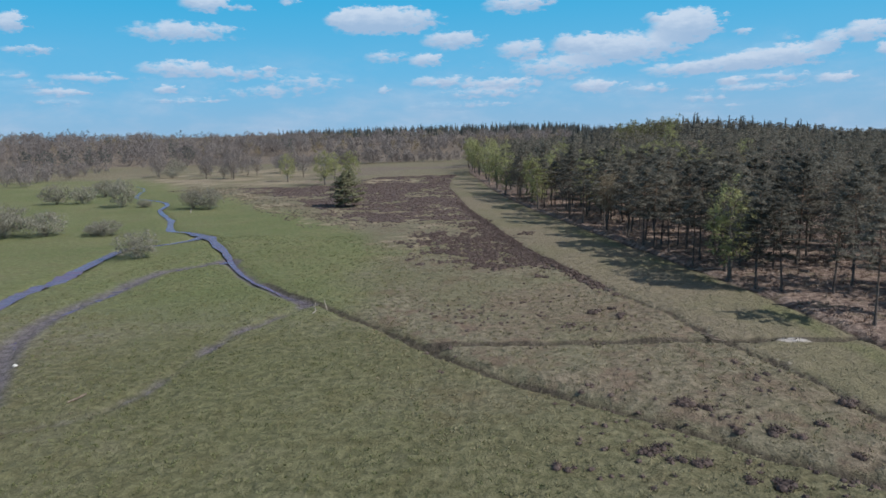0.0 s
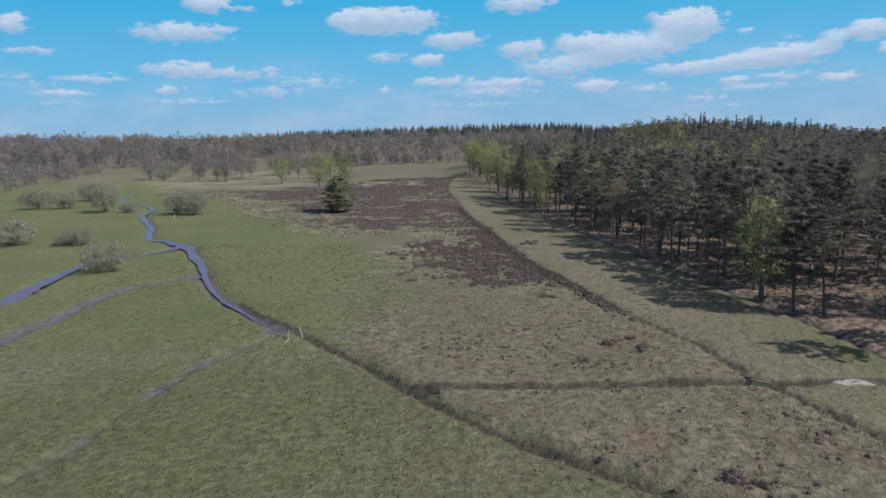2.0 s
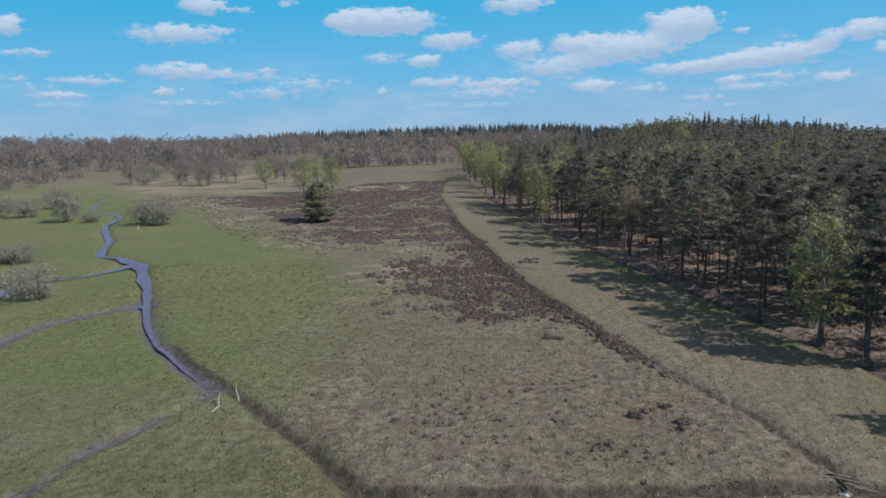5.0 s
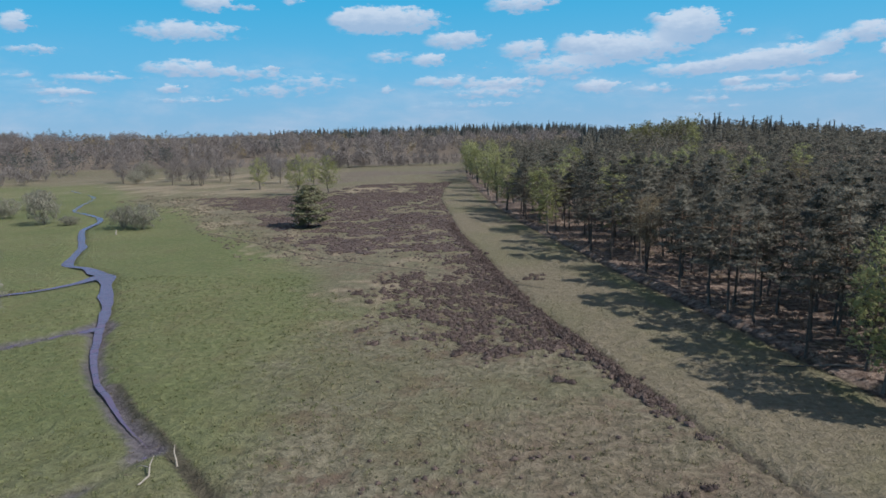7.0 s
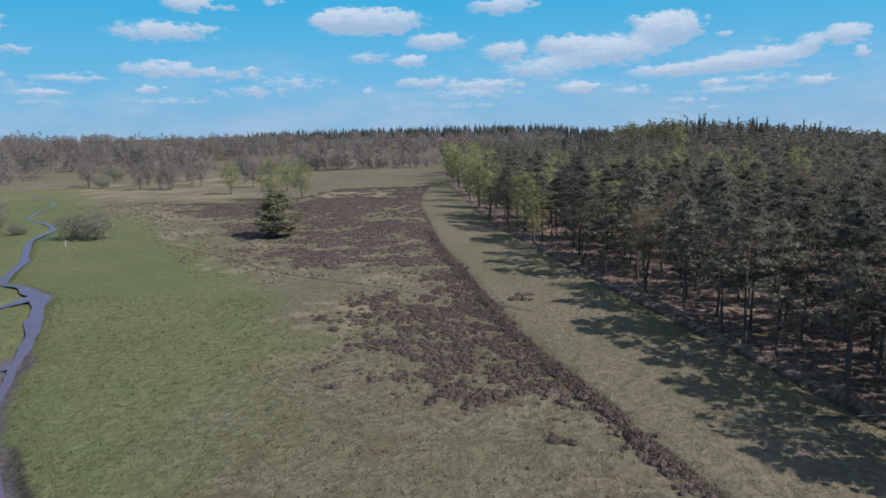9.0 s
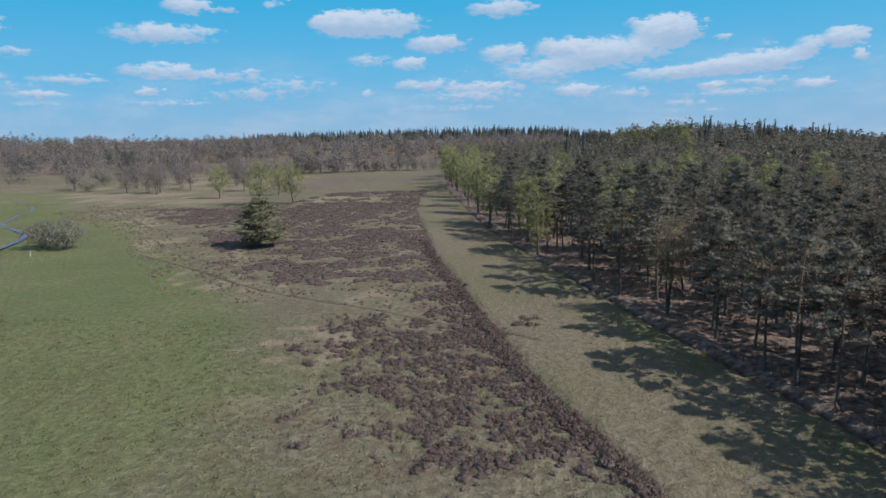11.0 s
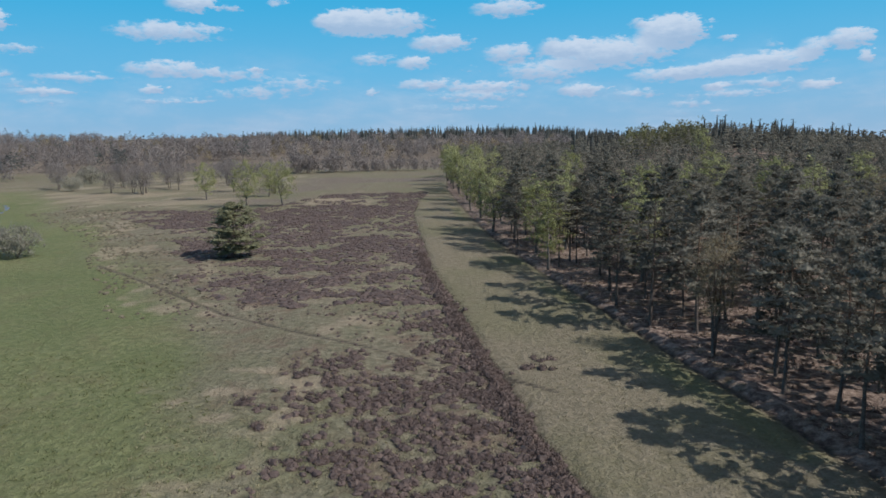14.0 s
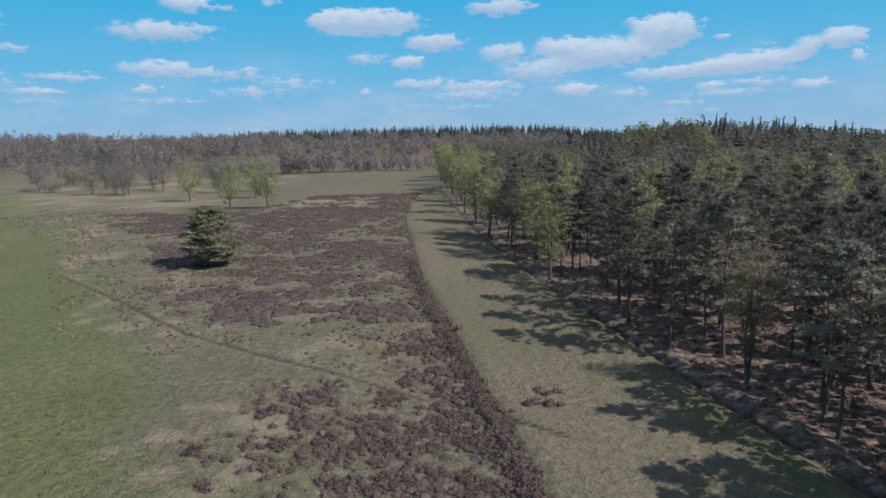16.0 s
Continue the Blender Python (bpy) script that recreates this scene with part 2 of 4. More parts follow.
M_GROUND = material("heath_ground", ground_build)
M_WATER = material("stream_water", water_build)
M_PINE = foliage("pine_needles", (0.078, 0.076, 0.061), (0.235, 0.216, 0.165), 0.38, blades=0.1)
M_FIR = foliage("fir_needles", (0.055, 0.06, 0.056), (0.1, 0.106, 0.092), 0.15)
M_LONE = foliage("young_pine_needles", (0.085, 0.088, 0.05), (0.185, 0.182, 0.1), 0.2)
M_BIRCH = foliage("spring_birch_leaves", (0.235, 0.242, 0.1), (0.36, 0.362, 0.165), 0.4, blades=0.2)
M_BUD = foliage("budding_twigs", (0.21, 0.168, 0.1), (0.34, 0.275, 0.17), 0.35)
M_OLIVE = foliage("olive_spring_leaves", (0.13, 0.13, 0.06), (0.2, 0.194, 0.094), 0.3)
M_TWIG = foliage("bare_twigs", (0.17, 0.148, 0.136), (0.28, 0.246, 0.222), 0.3, blades=0.15)
M_PALE = foliage("pale_willow_twigs", (0.2, 0.188, 0.145), (0.3, 0.284, 0.22), 0.35, blades=0.2)
M_HEATHER = foliage("heather_sprigs", (0.056, 0.041, 0.036), (0.146, 0.106, 0.088), blades=0.45)
M_GRASS = foliage("grass_blades", (0.125, 0.118, 0.06), (0.29, 0.255, 0.155))
M_GREEN = foliage("meadow_blades", (0.11, 0.12, 0.05), (0.17, 0.174, 0.078))
M_RUSH = foliage("rush_blades", (0.07, 0.06, 0.04), (0.19, 0.16, 0.105))
M_BRACKEN = foliage("dead_bracken", (0.16, 0.105, 0.078), (0.35, 0.265, 0.2))
M_BARK = bark("pine_bark", (0.13, 0.11, 0.097), (0.25, 0.17, 0.122))
M_BIRCHBARK = bark("birch_bark", (0.15, 0.135, 0.12), (0.3, 0.27, 0.24), 0.3)
M_GREYBARK = bark("grey_bark", (0.15, 0.13, 0.11), (0.24, 0.21, 0.18))
M_DEADWOOD = material("dead_wood", plain_build((0.24, 0.21, 0.165), (0.4, 0.36, 0.3), 6))
M_STONE = material("pale_stone", plain_build((0.4, 0.38, 0.34), (0.62, 0.6, 0.55), 5))
M_TIMBER = material("old_timber", plain_build((0.16, 0.12, 0.09), (0.3, 0.24, 0.18), 4))

# ---- the lie of the land ----
def line_x(points):
    """x of a boundary that runs away from the camera, as a function of y."""
    xs, ys = [p[0] for p in points], [p[1] for p in points]
    return lambda y: np.interp(y, ys, xs)


FOREST_EDGE = [(49, 40), (45, 60), (40.6, 79), (38, 91.5), (33.6, 112.4), (25.8, 140), (19, 161), (14.7, 178), (5.5, 215), (-3.2, 252), (-8.5, 280), (-17, 332), (-27, 396), (-35, 500), (-40, 620)]
HEATH_EDGE = [(36, 42), (31.7, 58), (29.5, 66), (24, 79.5), (20.6, 91), (17.8, 98), (15, 104.8), (12.6, 112), (8.3, 125.5), (5.4, 134), (2.3, 143), (-1.8, 161), (-4.4, 170.5), (-8.6, 189), (-15, 216), (-21, 250), (-27, 285), (-31, 310), (-34, 360)]
HEATHER_WEST = [(3, 112), (-8, 122), (-17, 131), (-21, 138), (-22, 150), (-20, 163), (-14, 170), (-16, 178), (-34, 184), (-50, 194), (-60, 210), (-67, 224), (-84, 257), (-122, 300), (-140, 330)]
MEADOW_EAST = [(20, 30), (0, 48), (-8, 60), (-14, 73), (-15, 88), (-16, 100), (-20, 120), (-31, 150), (-52, 180), (-80, 220), (-108, 260), (-160, 310), (-230, 400)]
MAIN_DITCH = [(-42.5, 110.3), (-37.5, 104.7), (-32.5, 100), (-27.6, 95.3), (-22.8, 90.6), (-18.2, 85.9), (-14.2, 81.4), (-11.5, 78.3), (-7.5, 73.6), (-2.9, 68.8), (2.8, 64.2), (10.1, 58.9), (16.1, 54.5), (21.2, 50.5), (26.5, 47.2), (34, 42)]
CROSS_DITCH = [(-11.2, 77.3), (-6.8, 77.2), (0, 77.4), (8.6, 78), (15, 78.6), (23, 79.1), (32, 79.2), (40, 80)]
TRAIL = [(-84, 220), (-69, 207.3), (-57.6, 197.4), (-49, 189.6), (-41.8, 183.2), (-34.8, 178.6), (-28.9, 174.2), (-24, 170.9), (-19, 168.3), (-14.5, 165.4), (-10, 162.4), (-6.5, 160.8), (-2.7, 159.6), (4, 154.4)]
STREAM = [(-239, 384), (-198, 342), (-179, 306), (-168, 285), (-155, 273), (-141, 259), (-133.5, 247), (-130, 238), (-126, 228), (-114, 210), (-107, 200), (-101.5, 189), (-95, 177.5), (-88.5, 174), (-82, 168.5), (-78, 164.5), (-71.4, 154), (-65.5, 145), (-62, 139), (-56, 128), (-50.2, 118.5), (-45, 111.2), (-41, 107), (-36.6, 102.2), (-33, 98.8), (-31, 97)]
BROOK = [(-80.5, 166.5), (-80.7, 161), (-82.6, 156.3), (-85, 153.6), (-89, 150), (-90.5, 144.5), (-89.4, 136.3), (-86.5, 124.3), (-84, 114.1), (-84.3, 108.7), (-83.5, 103.3), (-82, 97.7), (-79, 86), (-75, 72)]
FLUSH = [(-58.5, 133), (-60.9, 129.8), (-64.5, 125.5), (-67.3, 121.8), (-68.2, 115.4), (-67.4, 105.3), (-67, 97.1), (-66.7, 89.9), (-65.4, 83.4), (-63.9, 78.4), (-61.5, 73.5), (-57, 66), (-51, 57)]
SEEP = [(-30.6, 95.8), (-32, 90.6), (-34, 86), (-35.7, 82), (-36.1, 77.4), (-36.9, 72), (-37, 67), (-36.9, 61), (-38.3, 57.5), (-40.5, 53.9), (-45, 52.2), (-52, 50)]
forest_x, heath_x, heather_x, meadow_x = line_x(FOREST_EDGE), line_x(HEATH_EDGE), line_x(HEATHER_WEST), line_x(MEADOW_EAST)


def lattice(i, j, seed):
    v = np.sin(i * 127.1 + j * 311.7 + seed * 74.7) * 43758.5453
    return v - np.floor(v)


def value_noise(x, y, size, seed=0):
    """Smooth noise from 0 to 1 over the plan."""
    x, y = np.asarray(x, float) / size, np.asarray(y, float) / size
    i, j = np.floor(x), np.floor(y)
    u, v = x - i, y - j
    u, v = u * u * (3 - 2 * u), v * v * (3 - 2 * v)
    a, b = lattice(i, j, seed), lattice(i + 1, j, seed)
    c, d = lattice(i, j + 1, seed), lattice(i + 1, j + 1, seed)
    return (a * (1 - u) + b * u) * (1 - v) + (c * (1 - u) + d * u) * v


def ramp(v, lo, hi):
    s = np.clip((np.asarray(v, float) - lo) / (hi - lo), 0, 1)
    return s * s * (3 - 2 * s)


def off_line(x, y, points):
    """Distance to a line of the plan, and on which side: positive to its right going along."""
    x, y = np.asarray(x, float), np.asarray(y, float)
    best, side = np.full(x.shape, 1e9), np.zeros(x.shape)
    for (ax, ay), (bx, by) in zip(points, points[1:]):
        dx, dy = bx - ax, by - ay
        s = np.clip(((x - ax) * dx + (y - ay) * dy) / (dx * dx + dy * dy), 0, 1)
        d = np.hypot(x - ax - s * dx, y - ay - s * dy)
        near = d < best
        best = np.where(near, d, best)
        side = np.where(near, np.sign((x - ax) * dy - (y - ay) * dx), side)
    return best, side


def wiggle(x, y):
    return (value_noise(x, y, 4, 11) - 0.5) * 1.6 + (value_noise(x, y, 1.4, 12) - 0.5) * 0.7


def land(x, y, carve=True):
    """Height of the ground."""
    x, y = np.asarray(x, float), np.asarray(y, float)
    z = 11.5 * np.exp(-((x - 130) / 80) ** 2 - ((y - 550) / 150) ** 2)
    z = z + 18 * ramp(y - 0.25 * x, 620, 1050) * (1 - ramp(x, 20, 260)) + 9 * ramp(-x, 330, 800) * ramp(y, 250, 800)
    z = z - 0.035 * np.maximum(x - 230, 0)
    z = z + (value_noise(x, y, 1.25, 3) - 0.5) * 0.34 * ramp(170 - y, 0, 60) * (0.35 + value_noise(x, y, 17, 4))
    z = z + (value_noise(x, y, 23, 1) - 0.5) * 0.5 + (value_noise(x, y, 6, 2) - 0.5) * 0.22
    if not carve:
        return z
    w = wiggle(x, y) * 0.5
    d, s = off_line(x, y, MAIN_DITCH)
    d = np.abs(d * s + w * 0.6)
    z = z - 1.0 * np.exp(-(d / 1.0) ** 2) * (0.25 + 0.75 * ramp(x, -31, -22))
    d, s = off_line(x, y, CROSS_DITCH)
    z = z - 0.85 * np.exp(-((d + w * 0.3) / 0.68) ** 2) * (1 - np.exp(-((x - 32.3) / 2.6) ** 4))
    d = x - heath_x(y) + w * 0.6
    z = z - 0.5 * np.exp(-(d / 0.55) ** 2) * (y < 330)
    d = x - forest_x(y) + w * 0.5
    z = z - 0.45 * np.exp(-(d / 0.7) ** 2) + 0.2 * np.exp(-((d - 1.6) / 0.8) ** 2)
    d, s = off_line(x, y, TRAIL)
    z = z - 0.2 * np.exp(-(d / 0.45) ** 2)
    for points, depth, width in ((STREAM, np.interp(y, [105, 150], [0.36, 0.5]), np.interp(y, [100, 112, 130, 150, 158, 165, 170, 174, 190], [0.9, 1.2, 1.4, 1.7, 1.4, 2.0, 1.9, 1.4, 1.3])), (BROOK, 0.55, 1.5), (FLUSH, 0.3, 1.2), (SEEP, 0.28, 0.6)):
        d, s = off_line(x, y, points)
        z = z - depth * np.exp(-((d + w) / width) ** 4) - depth * 0.35 * np.exp(-((d + w) / width / 2.2) ** 2)
    return z


def heather_cover(x, y):
    """How thick the heather stands, 0 to 1."""
    x, y = np.asarray(x, float), np.asarray(y, float)
    w = (value_noise(x, y, 9, 21) - 0.5) * 9 + (value_noise(x, y, 3, 22) - 0.5) * 3
    inside = ramp(x - heather_x(y) + w, -1.5, 3) * ramp(heath_x(y) - x, -0.6, 0.2) * ramp(y + w * 0.6, 118, 126) * ramp(326 + 58 * ramp(x, -90, -74) + w * 1.2 - y, 0, 8) * (1 - np.exp(-((x + 70) / 14) ** 2 - ((y - 352) / 12) ** 2))
    gaps = ramp(value_noise(x, y, 13, 23) * 0.6 + value_noise(x, y, 5, 24) * 0.4, 0.2, 0.42)
    d, s = off_line(x, y, TRAIL)
    lane = 1 - 0.9 * np.exp(-((d + w * 0.1) / 1.3) ** 2) * (y > 100)
    cross = 1 - 0.55 * np.exp(-((y + 0.2 * x - 169 + w * 0.5) / 4.0) ** 2)
    strip = np.exp(-((heath_x(y) - x - 1.3 + w * 0.12) / 1.1) ** 2) * ramp(y, 98, 112) * ramp(225 - y, 0, 30) * (0.5 + 0.7 * value_noise(x, y, 5, 25))
    return np.clip(np.maximum(inside * gaps * lane * cross, strip * 1.3 * lane), 0, 1)


def mesh_object(name, verts, faces, mat, parent=None, tones=None, smooth=False):
    me = bpy.data.meshes.new(name)
    verts = np.asarray(verts, np.float32)
    if isinstance(faces, np.ndarray):
        n, k = faces.shape
        me.vertices.add(len(verts))
        me.vertices.foreach_set("co", verts.ravel())
        me.loops.add(n * k)
        me.loops.foreach_set("vertex_index", faces.astype(np.int32).ravel())
        me.polygons.add(n)
        me.polygons.foreach_set("loop_start", np.arange(0, n * k, k, dtype=np.int32))
        me.update(calc_edges=True)
    else:
        me.from_pydata([tuple(v) for v in verts.tolist()], [], faces)
    if smooth:
        me.polygons.foreach_set("use_smooth", np.ones(len(me.polygons), bool))
    if tones is not None:
        me.attributes.new("tone", "FLOAT", "POINT").data.foreach_set("value", np.asarray(tones, np.float32))
    me.materials.append(mat)
    ob = new(name, me)
    if parent:
        ob.parent = parent
    return ob


def spaced(lo, hi, step, ends, grow):
    """Coordinates with an even step from lo to hi, and widening steps out to the ends."""
    inner = list(np.arange(lo, hi, step))
    s, v, left = step, lo, []
    while v > ends[0]:
        s *= grow
        v -= s
        left.append(v)
    s, v, right = step, inner[-1], []
    while v < ends[1]:
        s *= grow
        v += s
        right.append(v)
    return np.array(left[::-1] + inner + right)


def build_ground():
    xs = spaced(-125, 42, 0.68, (-2600, 2600), 1.05)
    ys = spaced(40, 225, 0.68, (-600, 4200), 1.045)
    gx, gy = np.meshgrid(xs, ys)
    x, y = gx.ravel(), gy.ravel()
    z = land(x, y)
    nx, ny = len(xs), len(ys)
    i = np.arange(nx * ny).reshape(ny, nx)
    faces = np.stack([i[:-1, :-1], i[:-1, 1:], i[1:, 1:], i[1:, :-1]], -1).reshape(-1, 4)
    ground = mesh_object("ground", np.stack([x, y, z], -1), faces, M_GROUND, smooth=True)
    tagged(ground, "green meadow, dry grass and brown heath ground", "ground", kind="structure")
    main, side = off_line(x, y, MAIN_DITCH)
    off_side = main * -side
    cross, _ = off_line(x, y, CROSS_DITCH)
    wet = [off_line(x, y, p)[0] for p in (STREAM, BROOK, FLUSH, SEEP)]
    trail, _ = off_line(x, y, TRAIL)
    to_heath, to_forest = x - heath_x(y), x - forest_x(y)
    glade = ramp(to_heath, 0.2, 1.2) * ramp(-to_forest, -0.5, 0.5) * (y < 420)
    lush = ramp(meadow_x(y) - x + (value_noise(x, y, 14, 31) - 0.5) * 22, -28, 17) * ramp(470 - y, 0, 90)
    lush = lush * (0.5 + 0.5 * ramp(y, 75, 125)) * (0.75 + 0.25 * value_noise(x, y, 30, 33))
    zones = {
        "lush": lush,
        "russet": ramp(off_side, 0, 3) * ramp(122 - y, 0, 25) * (x < heath_x(y)) * (0.1 + 0.9 * ramp(x, -14, 4)) * (0.3 + 0.7 * value_noise(x, y, 7, 39)),
        "damp": ramp(112 - y + 0.35 * x, 0, 30) * ramp(-off_side, -3, 1) * (0.55 + 0.45 * value_noise(x, y, 12, 37)) + 0.5 * np.exp(-((x + 48) / 9) ** 2 - ((y - 140) / 14) ** 2) + 0.6 * np.exp(-((x + 17) / 15) ** 2 - ((y - 108) / 20) ** 2) * (0.5 + 0.5 * value_noise(x, y, 9, 57)),
        "glade": np.maximum(glade, 0.85 * np.exp(-(trail / 0.75) ** 2)),
        "moss": 0.8 * np.exp(-((to_forest + 3) / 2.4) ** 2) * (y < 330) * ramp(value_noise(x, y, 8, 32), 0.3, 0.6),
        "heath": np.clip(heather_cover(x, y) * 0.3 + ramp(y, 325, 360) * (0.2 + 0.8 * ramp(x, -150, -90)) * (0.02 + 0.75 * ramp(value_noise(x * 0.3, y, 17, 34), 0.35, 0.75)) + ramp(y, 585, 610), 0, 1),
        "litter": ramp(to_forest, -0.6, 0.6) * (y < 700),
        "mud": np.clip(0.95 * np.exp(-(main / 0.85) ** 2) + 1.5 * np.exp(-(cross / 0.85) ** 2) + 1.0 * np.exp(-(to_heath / 0.55) ** 2) * (y < 330)
                       + 0.75 * np.exp(-(to_forest / 0.6) ** 2) + 0.5 * np.exp(-(wet[0] / 1.5) ** 4) + 0.5 * np.exp(-(wet[1] / 2.2) ** 4)
                       + 0.85 * np.exp(-(trail / 0.5) ** 2), 0, 1),
        "straw": np.clip(0.25 * np.exp(-((trail - 0.9) / 0.4) ** 2) + 0.5 * ramp(y, 322, 350) * ramp(-x, 88, 130) * ramp(560 - y, 0, 60) * (0.4 + 0.6 * value_noise(x * 0.5, y, 9, 55)) + 1.0 * np.exp(-((x + 69) / 11) ** 2 - ((y - 352) / 11) ** 2) + 0.9 * np.exp(-((x + 66) / 9) ** 2 - ((y - 338) / 3) ** 2) + 0.75 * np.exp(-((x + 122) / 16) ** 2 - ((y - 352) / 7) ** 2) + 0.6 * np.exp(-((x + 185) / 30) ** 2 - ((y - 395) / 9) ** 2)
                         + 0.22 * ramp(y, 105, 145) * ramp(330 - y, 0, 30) * ramp(heather_x(y) - x, -12, 4) * ramp(x - meadow_x(y), -22, 4)
                         + 0.5 * ramp(0.5 * value_noise(x, y, 11, 36) + 0.5 * value_noise(x, y, 3, 38), 0.5, 0.8) * (x < heath_x(y)) * (x > meadow_x(y) - 5) * ramp(y, 110, 150), 0, 1),
        "silt": np.clip(0.72 * np.exp(-(wet[2] / 2.6) ** 2) + 0.62 * np.exp(-(wet[3] / 1.5) ** 2) * (0.4 + 0.8 * value_noise(x, y, 4, 58)) + 0.75 * np.exp(-(wet[0] / 1.6) ** 2) * ramp(160 - y, 0, 30), 0, 1),
        "sand": np.clip(1.25 * np.exp(-((x - 32.3 + 0.4 * wiggle(x, y)) / 2.2) ** 2 - ((y - 79) / 0.85) ** 2) + 0.4 * np.exp(-((x - 23.2) / 0.7) ** 2 - ((y - 79.3) / 0.6) ** 2) + 0.36 * np.exp(-((to_heath - 1.0) / 0.35) ** 2) * (y < 125), 0, 1),
    }
    for name, values in zones.items():
        ground.data.attributes.new(name, "FLOAT", "POINT").data.foreach_set("value", np.asarray(values, np.float32))


def flowing(points, step=1.2):
    """A smooth line through the points."""
    p = [Vector((*q, 0)) for q in points]
    p = [p[0] * 2 - p[1], *p, p[-1] * 2 - p[-2]]
    out = []
    for a, b, c, d in zip(p, p[1:], p[2:], p[3:]):
        n = max(2, int((c - b).length / step))
        for k in range(n):
            s = k / n
            out.append(0.5 * ((2 * b) + (c - a) * s + (2 * a - 5 * b + 4 * c - d) * s * s + (3 * b - a - 3 * c + d) * s ** 3))
    return out + [p[-2]]


def build_water(name, points, width, level, label, taper=14, widths=None):
    """A ribbon of water. widths: y and half width along the run, where it varies."""
    line = flowing(points)
    verts, faces = [], []
    for k, q in enumerate(line):
        way = (line[min(k + 1, len(line) - 1)] - line[max(k - 1, 0)]).normalized()
        side = Vector((way.y, -way.x, 0))
        base = float(land(q.x, q.y, carve=False)) + level
        narrow = min(1.0, (len(line) - 1 - k) / taper) * (0.85 + 0.3 * float(value_noise(q.x, q.y, 3.5, 51)))
        if widths:
            narrow *= float(np.interp(q.y, [a for a, b in widths], [b for a, b in widths])) / width
        for s in (-1, -0.33, 0.33, 1):
            ragged = 0.7 + 0.6 * float(value_noise(q.x + 40 * s, q.y, 5, 53))
            v = q + side * s * width * narrow * (ragged if abs(s) == 1 else 1)
            verts.append((v.x, v.y, base))
    for k in range(len(line) - 1):
        for s in range(3):
            a = k * 4 + s
            faces.append((a, a + 1, a + 5, a + 4))
    return tagged(mesh_object(name, verts, faces, M_WATER), label, "stream", kind="structure")


build_ground()
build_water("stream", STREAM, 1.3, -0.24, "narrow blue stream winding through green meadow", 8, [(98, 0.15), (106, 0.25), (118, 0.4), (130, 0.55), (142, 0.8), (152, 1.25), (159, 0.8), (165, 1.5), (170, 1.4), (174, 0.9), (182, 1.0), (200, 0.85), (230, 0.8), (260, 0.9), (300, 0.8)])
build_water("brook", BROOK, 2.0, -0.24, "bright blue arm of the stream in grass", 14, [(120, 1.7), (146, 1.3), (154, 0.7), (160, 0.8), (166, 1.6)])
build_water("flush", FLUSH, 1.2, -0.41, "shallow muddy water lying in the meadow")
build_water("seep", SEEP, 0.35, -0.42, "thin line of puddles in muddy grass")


# ---- plant shapes ----
def sprays(rng, centres, radii, count, length, width, flat=0.6, rise=0.35, wild=0.6, axis=(0, 0), ruffle=0.28, outward=0.55, swirl=0.5):
    """Loose blades round the centres: one triangle each."""
    c = np.repeat(np.asarray(centres, float), count, 0)
    r = np.repeat(np.asarray(radii, float), count)
    n = len(c)
    off = rng.normal(size=(n, 3))
    off /= np.linalg.norm(off, axis=1)[:, None]
    off *= (rng.random(n) ** 0.45 * r)[:, None]
    off[:, 2] *= flat
    way = off / np.maximum(r, 0.01)[:, None] + rng.normal(size=(n, 3)) * wild + np.array([0, 0, rise])
    way /= np.linalg.norm(way, axis=1)[:, None]
    face = np.stack([c[:, 0] + off[:, 0] - axis[0], c[:, 1] + off[:, 1] - axis[1], np.zeros(n)], -1) if axis is not None else off.copy()
    face /= np.linalg.norm(face, axis=1)[:, None] + 1e-6
    face = face * outward + off / np.maximum(r, 0.01)[:, None] * swirl + rng.normal(size=(n, 3)) * ruffle + np.array([0, 0, 0.55])
    across = np.cross(way, face)
    across /= np.linalg.norm(across, axis=1)[:, None] + 1e-9
    size = 0.6 + 0.8 * rng.random(n)
    p = c + off
    half = across * (width / 2 * size)[:, None]
    v = np.stack([p - half, p + half, p + way * (length * size)[:, None]], 1).reshape(-1, 3)
    return v


def mound(sides=7, profile=((1.0, -0.12), (0.82, 0.45), (0.45, 0.85))):
    """A unit dome as triangles."""
    rings = [[(math.cos(6.2832 * (k + 0.5 * n) / sides) * r, math.sin(6.2832 * (k + 0.5 * n) / sides) * r, z) for k in range(sides)] for n, (r, z) in enumerate(profile)]
    out = []
    for a, b in zip(rings, rings[1:]):
        for k in range(sides):
            m = (k + 1) % sides
            out += [a[k], a[m], b[k], a[m], b[m], b[k]]
    for k in range(sides):
        out += [rings[-1][k], rings[-1][(k + 1) % sides], (0, 0, 1.0)]
    return np.array(out)


def pads(rng, centres, radii, flat, sides=5, profile=((1.0, -0.25), (0.65, 0.55))):
    """A rough solid pad inside each clump, which the sprays stand out from."""
    unit = mound(sides, profile)
    _, which = np.unique(np.round(unit * 20).astype(int) @ np.array([1, 90, 8100]), return_inverse=True)
    out = []
    for c, r in zip(centres, radii):
        a = rng.random() * 6.283
        v = unit * (0.7 + 0.6 * rng.random(which.max() + 1))[which][:, None] * np.array([r, r, r * flat])
        out.append(np.stack([v[:, 0] * math.cos(a) - v[:, 1] * math.sin(a), v[:, 0] * math.sin(a) + v[:, 1] * math.cos(a), v[:, 2]], -1) + np.asarray(c))
    return np.concatenate(out)


def triangles(n):
    return np.arange(n).reshape(-1, 3)


